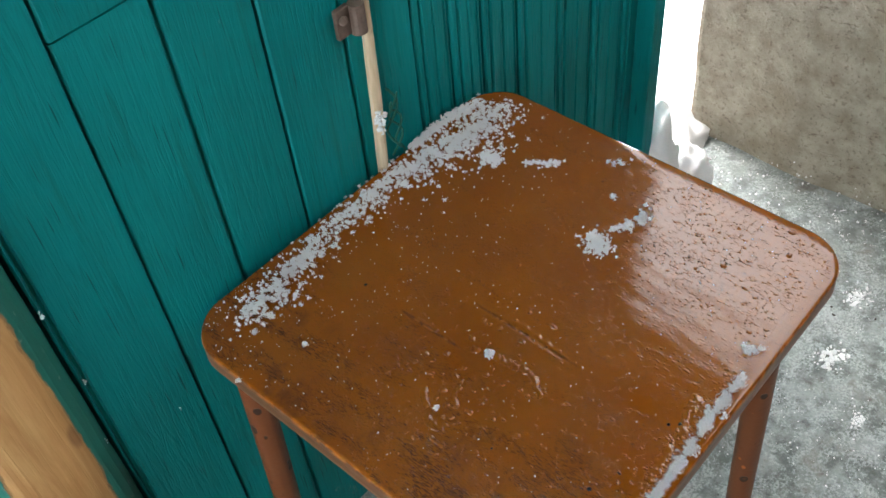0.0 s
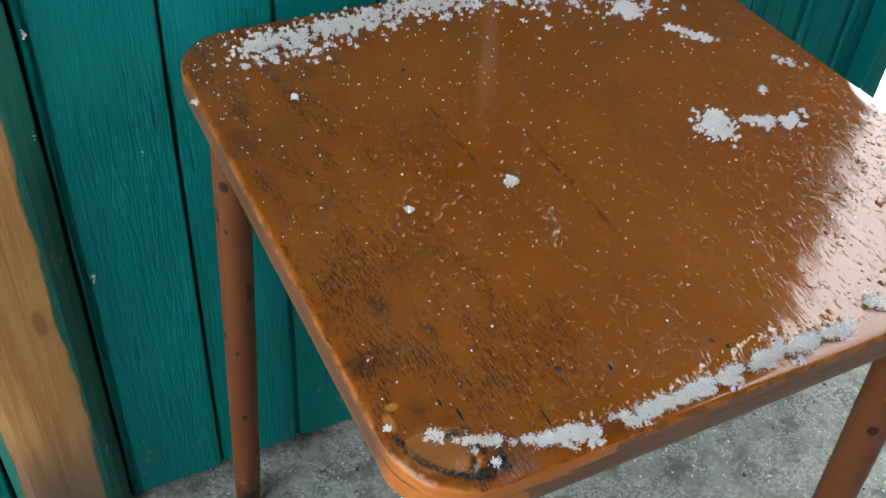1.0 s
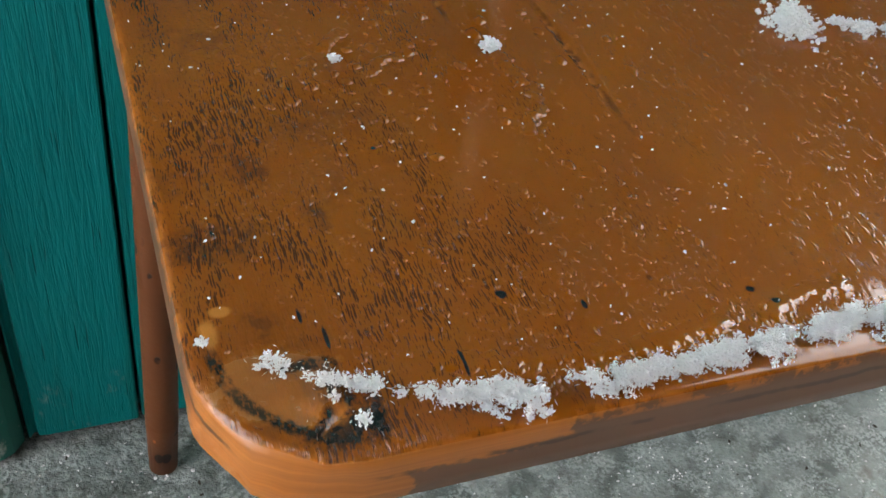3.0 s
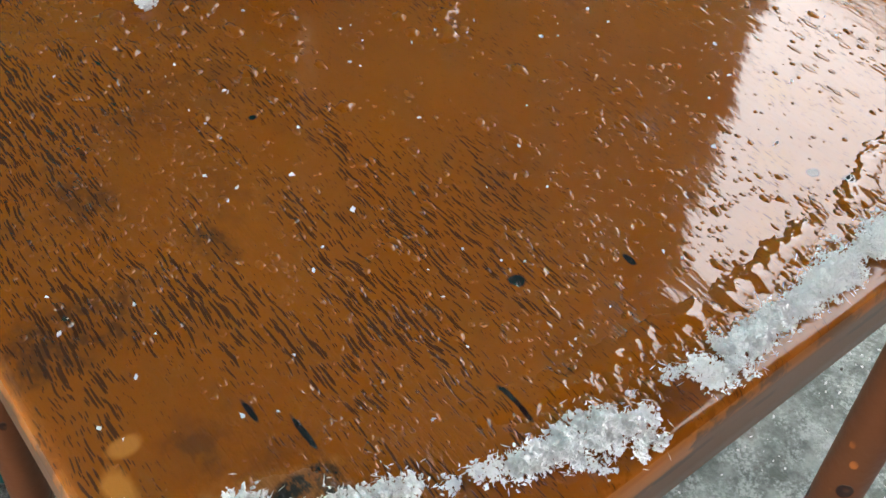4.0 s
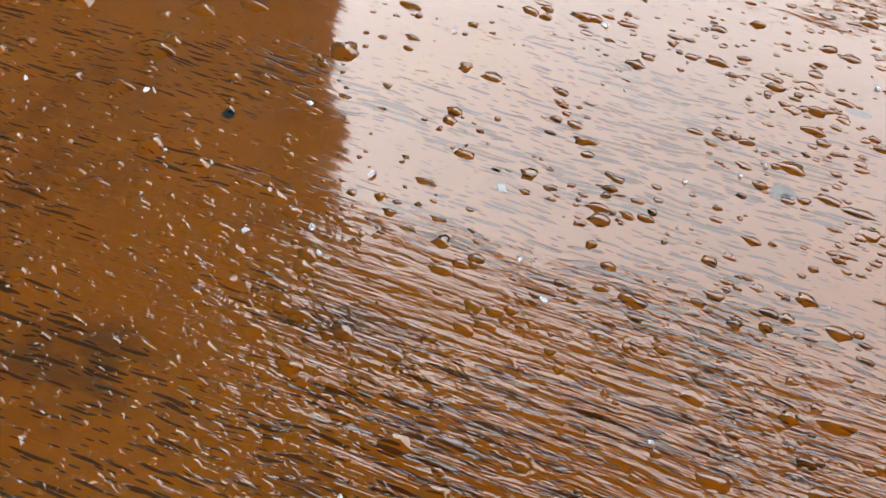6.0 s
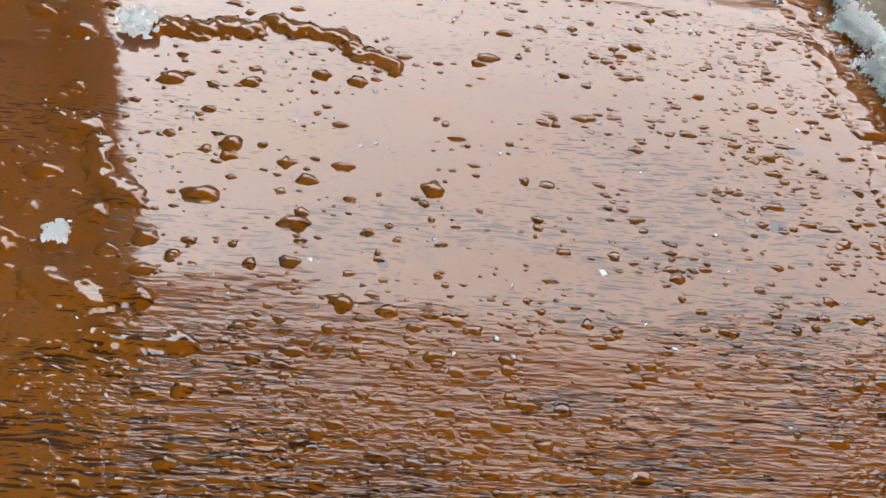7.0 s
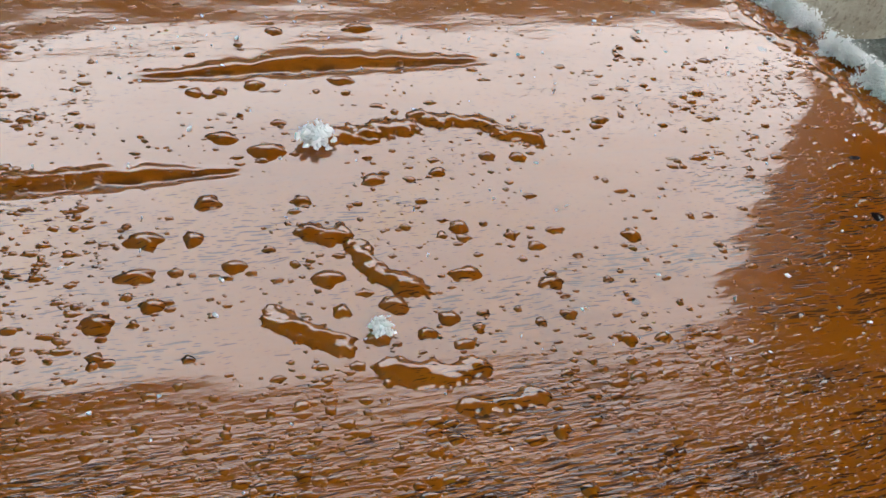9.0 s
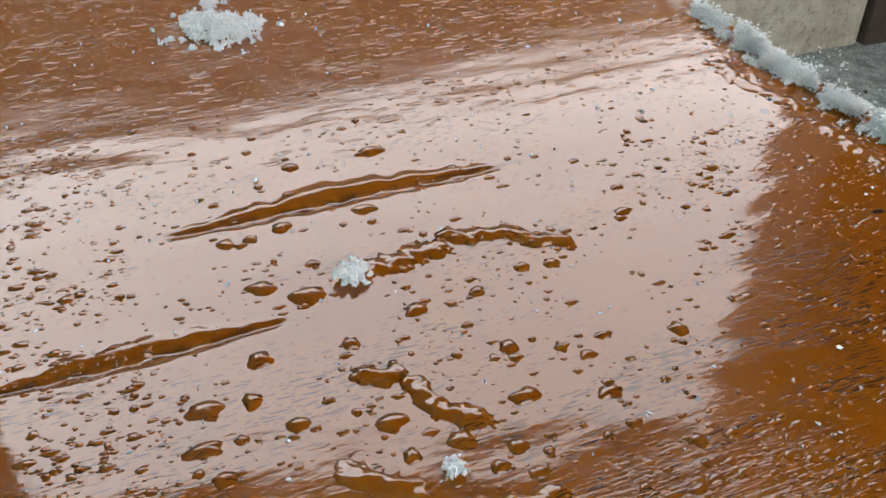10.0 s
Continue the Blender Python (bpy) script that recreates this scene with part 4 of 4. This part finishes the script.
tagged(new("snow_drift", crumbs("snow_drift", BANK, M_SNOW, rng)), "low drift of grainy snow along the parapet foot", "snow", kind="stuff")
rows = []
while len(rows) < 6500:
    x, y = rng.uniform(-0.25, 1.08), rng.uniform(-0.75, 0.49)
    if x < 0.62 + 0.4 * rng.random() and noise.noise((x * 9, y * 9, 2)) + 0.5 * noise.noise((x * 30, y * 30, 2)) > rng.uniform(-0.5, 0.6):
        rows.append((x, y, floor_height(x, y) + 0.0004, rng.uniform(0.0004, 0.0013)))
tagged(new("frost_grains", crumbs("frost_grains", rows, M_SNOW, rng)), "loose frost grains strewn over the concrete floor", "frost", kind="stuff")
for i, (x, y, r) in enumerate(((0.946, 0.192, 0.020), (0.831, 0.174, 0.022), (0.768, 0.106, 0.012), (0.735, 0.02, 0.014), (0.66, -0.05, 0.010))):
    rows = [(x + rng.normal(0, r * 0.55), y + rng.normal(0, r * 0.35), floor_height(x, y) + r * 0.03, r * rng.uniform(0.05, 0.17)) for _ in range(70)]
    tagged(new("snow_clod", crumbs("snow_clod", rows, M_SNOW, rng)), "flat clod of trodden snow on the concrete", "snow", "snow clods on the floor")
rows = [(rng.uniform(-0.1, 1.0), rng.uniform(-0.7, 0.48), 0.002, rng.uniform(0.0008, 0.0022)) for _ in range(300)]
tagged(new("grit", crumbs("grit", rows, M_GRIT, rng)), "dark grit and bark crumbs on the floor", "grit", kind="stuff")


# ---- boards of the wall ----
def board(x0, x1, z0, z1, profile, depth=0.0):
    """One upright board; profile is a list of (x, y) from its left front to its right front."""
    xm = (x0 + x1) / 2
    pts = [(x - xm, y + depth) for x, y in profile] + [(x1 - xm, 0.0155), (x0 - xm, 0.0155)]
    n = len(pts)
    levels = [z0, z1]
    verts = [(x, y, z) for z in levels for x, y in pts]
    faces = [tuple(range(n))[::-1], tuple(range(n, 2 * n))] + [(k, (k + 1) % n, n + (k + 1) % n, n + k) for k in range(n)]
    ob = part("board", mesh_of("board", verts, faces, M_TEAL), wall_north)
    ob.location = (xm, WALL_Y, 0)
    return ob


def wide_profile(x0, x1, mid):
    g = 0.0011
    return [(x0 + g, 0.010), (x0 + g, 0.002), (x0 + g + 0.0015, 0.0), (mid - 0.004, 0.0), (mid - 0.001, 0.0042), (mid + 0.001, 0.0042), (mid + 0.0024, 0.0008), (mid + 0.009, 0.0), (x1 - g - 0.0015, 0.0), (x1 - g, 0.002), (x1 - g, 0.010)]


def bead_profile(x0, x1):
    g = 0.0014
    b = x0 + 0.011
    c = x1 - 0.007
    return [(x0 + g, 0.010), (x0 + g, 0.003), (x0 + 0.003, 0.0005), (x0 + 0.0065, 0.0), (b - 0.002, 0.001), (b - 0.0006, 0.0040), (b + 0.0006, 0.0040), (b + 0.002, 0.0), ((b + c) / 2 - 0.0016, 0.0), ((b + c) / 2, 0.0022), ((b + c) / 2 + 0.0016, 0.0), (c - 0.002, 0.0), (c, 0.0035), (c + 0.0018, 0.001), (x1 - g, 0.003), (x1 - g, 0.010)]


for x0, x1, mid, cut in ((-0.275, -0.128, -0.2, 0), (-0.128, 0.019, -0.055, 0), (0.109, 0.191, 0.1155, 0), (0.191, 0.338, 0.265, 0.719), (0.338, 0.485, 0.412, 0)):
    d = rng.uniform(-0.0008, 0.0008)
    if cut:
        board(x0, x1, 0.006, cut - 0.001, wide_profile(x0, x1, mid), d)
        board(x0, x1, cut + 0.001, 1.94, wide_profile(x0, x1, mid), d - 0.001)
    else:
        board(x0, x1, 0.006, 1.94, wide_profile(x0, x1, mid), d)
edges = [0.485, 0.531, 0.574, 0.626, 0.692, 0.753, 0.812, 0.872]
for x0, x1 in zip(edges, edges[1:]):
    board(x0, x1, 0.006, 1.94, bead_profile(x0, x1), rng.uniform(-0.001, 0.001))
for k in range(8):
    board(-1.30 + 0.128 * k, -1.172 + 0.128 * k, 0.006, 1.94, wide_profile(-1.30 + 0.128 * k, -1.172 + 0.128 * k, -1.236 + 0.128 * k))

# a narrow corner batten closes the wall's end
bm = boxed(-0.0115, 0.0115, -0.0265, -0.0025, 0.004, 1.94, 0.002)
batten = part("corner_batten", from_bm("corner_batten", bm, M_TEAL), wall_north, "weathered teal corner batten")
batten.location = (0.846, WALL_Y, 0)

# a thicker plank, its paint rubbed off down the middle
prof = []
for k in range(13):
    u = k / 12
    prof.append((-0.043 + 0.086 * u, -0.016 * (1 - abs(2 * u - 1) ** 5) + 0.001))
prof = prof + [(0.043, 0.0155), (-0.043, 0.0155)]
n, levels = len(prof), 40
verts = []
for j in range(levels):
    z = 0.002 + 1.93 * j / (levels - 1)
    for x, y in prof:
        verts.append((x + 0.0012 * noise.noise((x * 8, 3, z * 14)), y + (0.0015 * noise.noise((x * 30, 7, z * 9)) if y < 0.01 else 0), z))
faces = [tuple(range(n))[::-1], tuple(range((levels - 1) * n, levels * n))]
faces += [(j * n + k, j * n + (k + 1) % n, (j + 1) * n + (k + 1) % n, (j + 1) * n + k) for j in range(levels - 1) for k in range(n)]
plank = part("plank", mesh_of("plank", verts, faces, M_PLANK, False), wall_north, "thick teal plank rubbed down to bare yellow wood")
plank.location = (0.064, WALL_Y, 0)
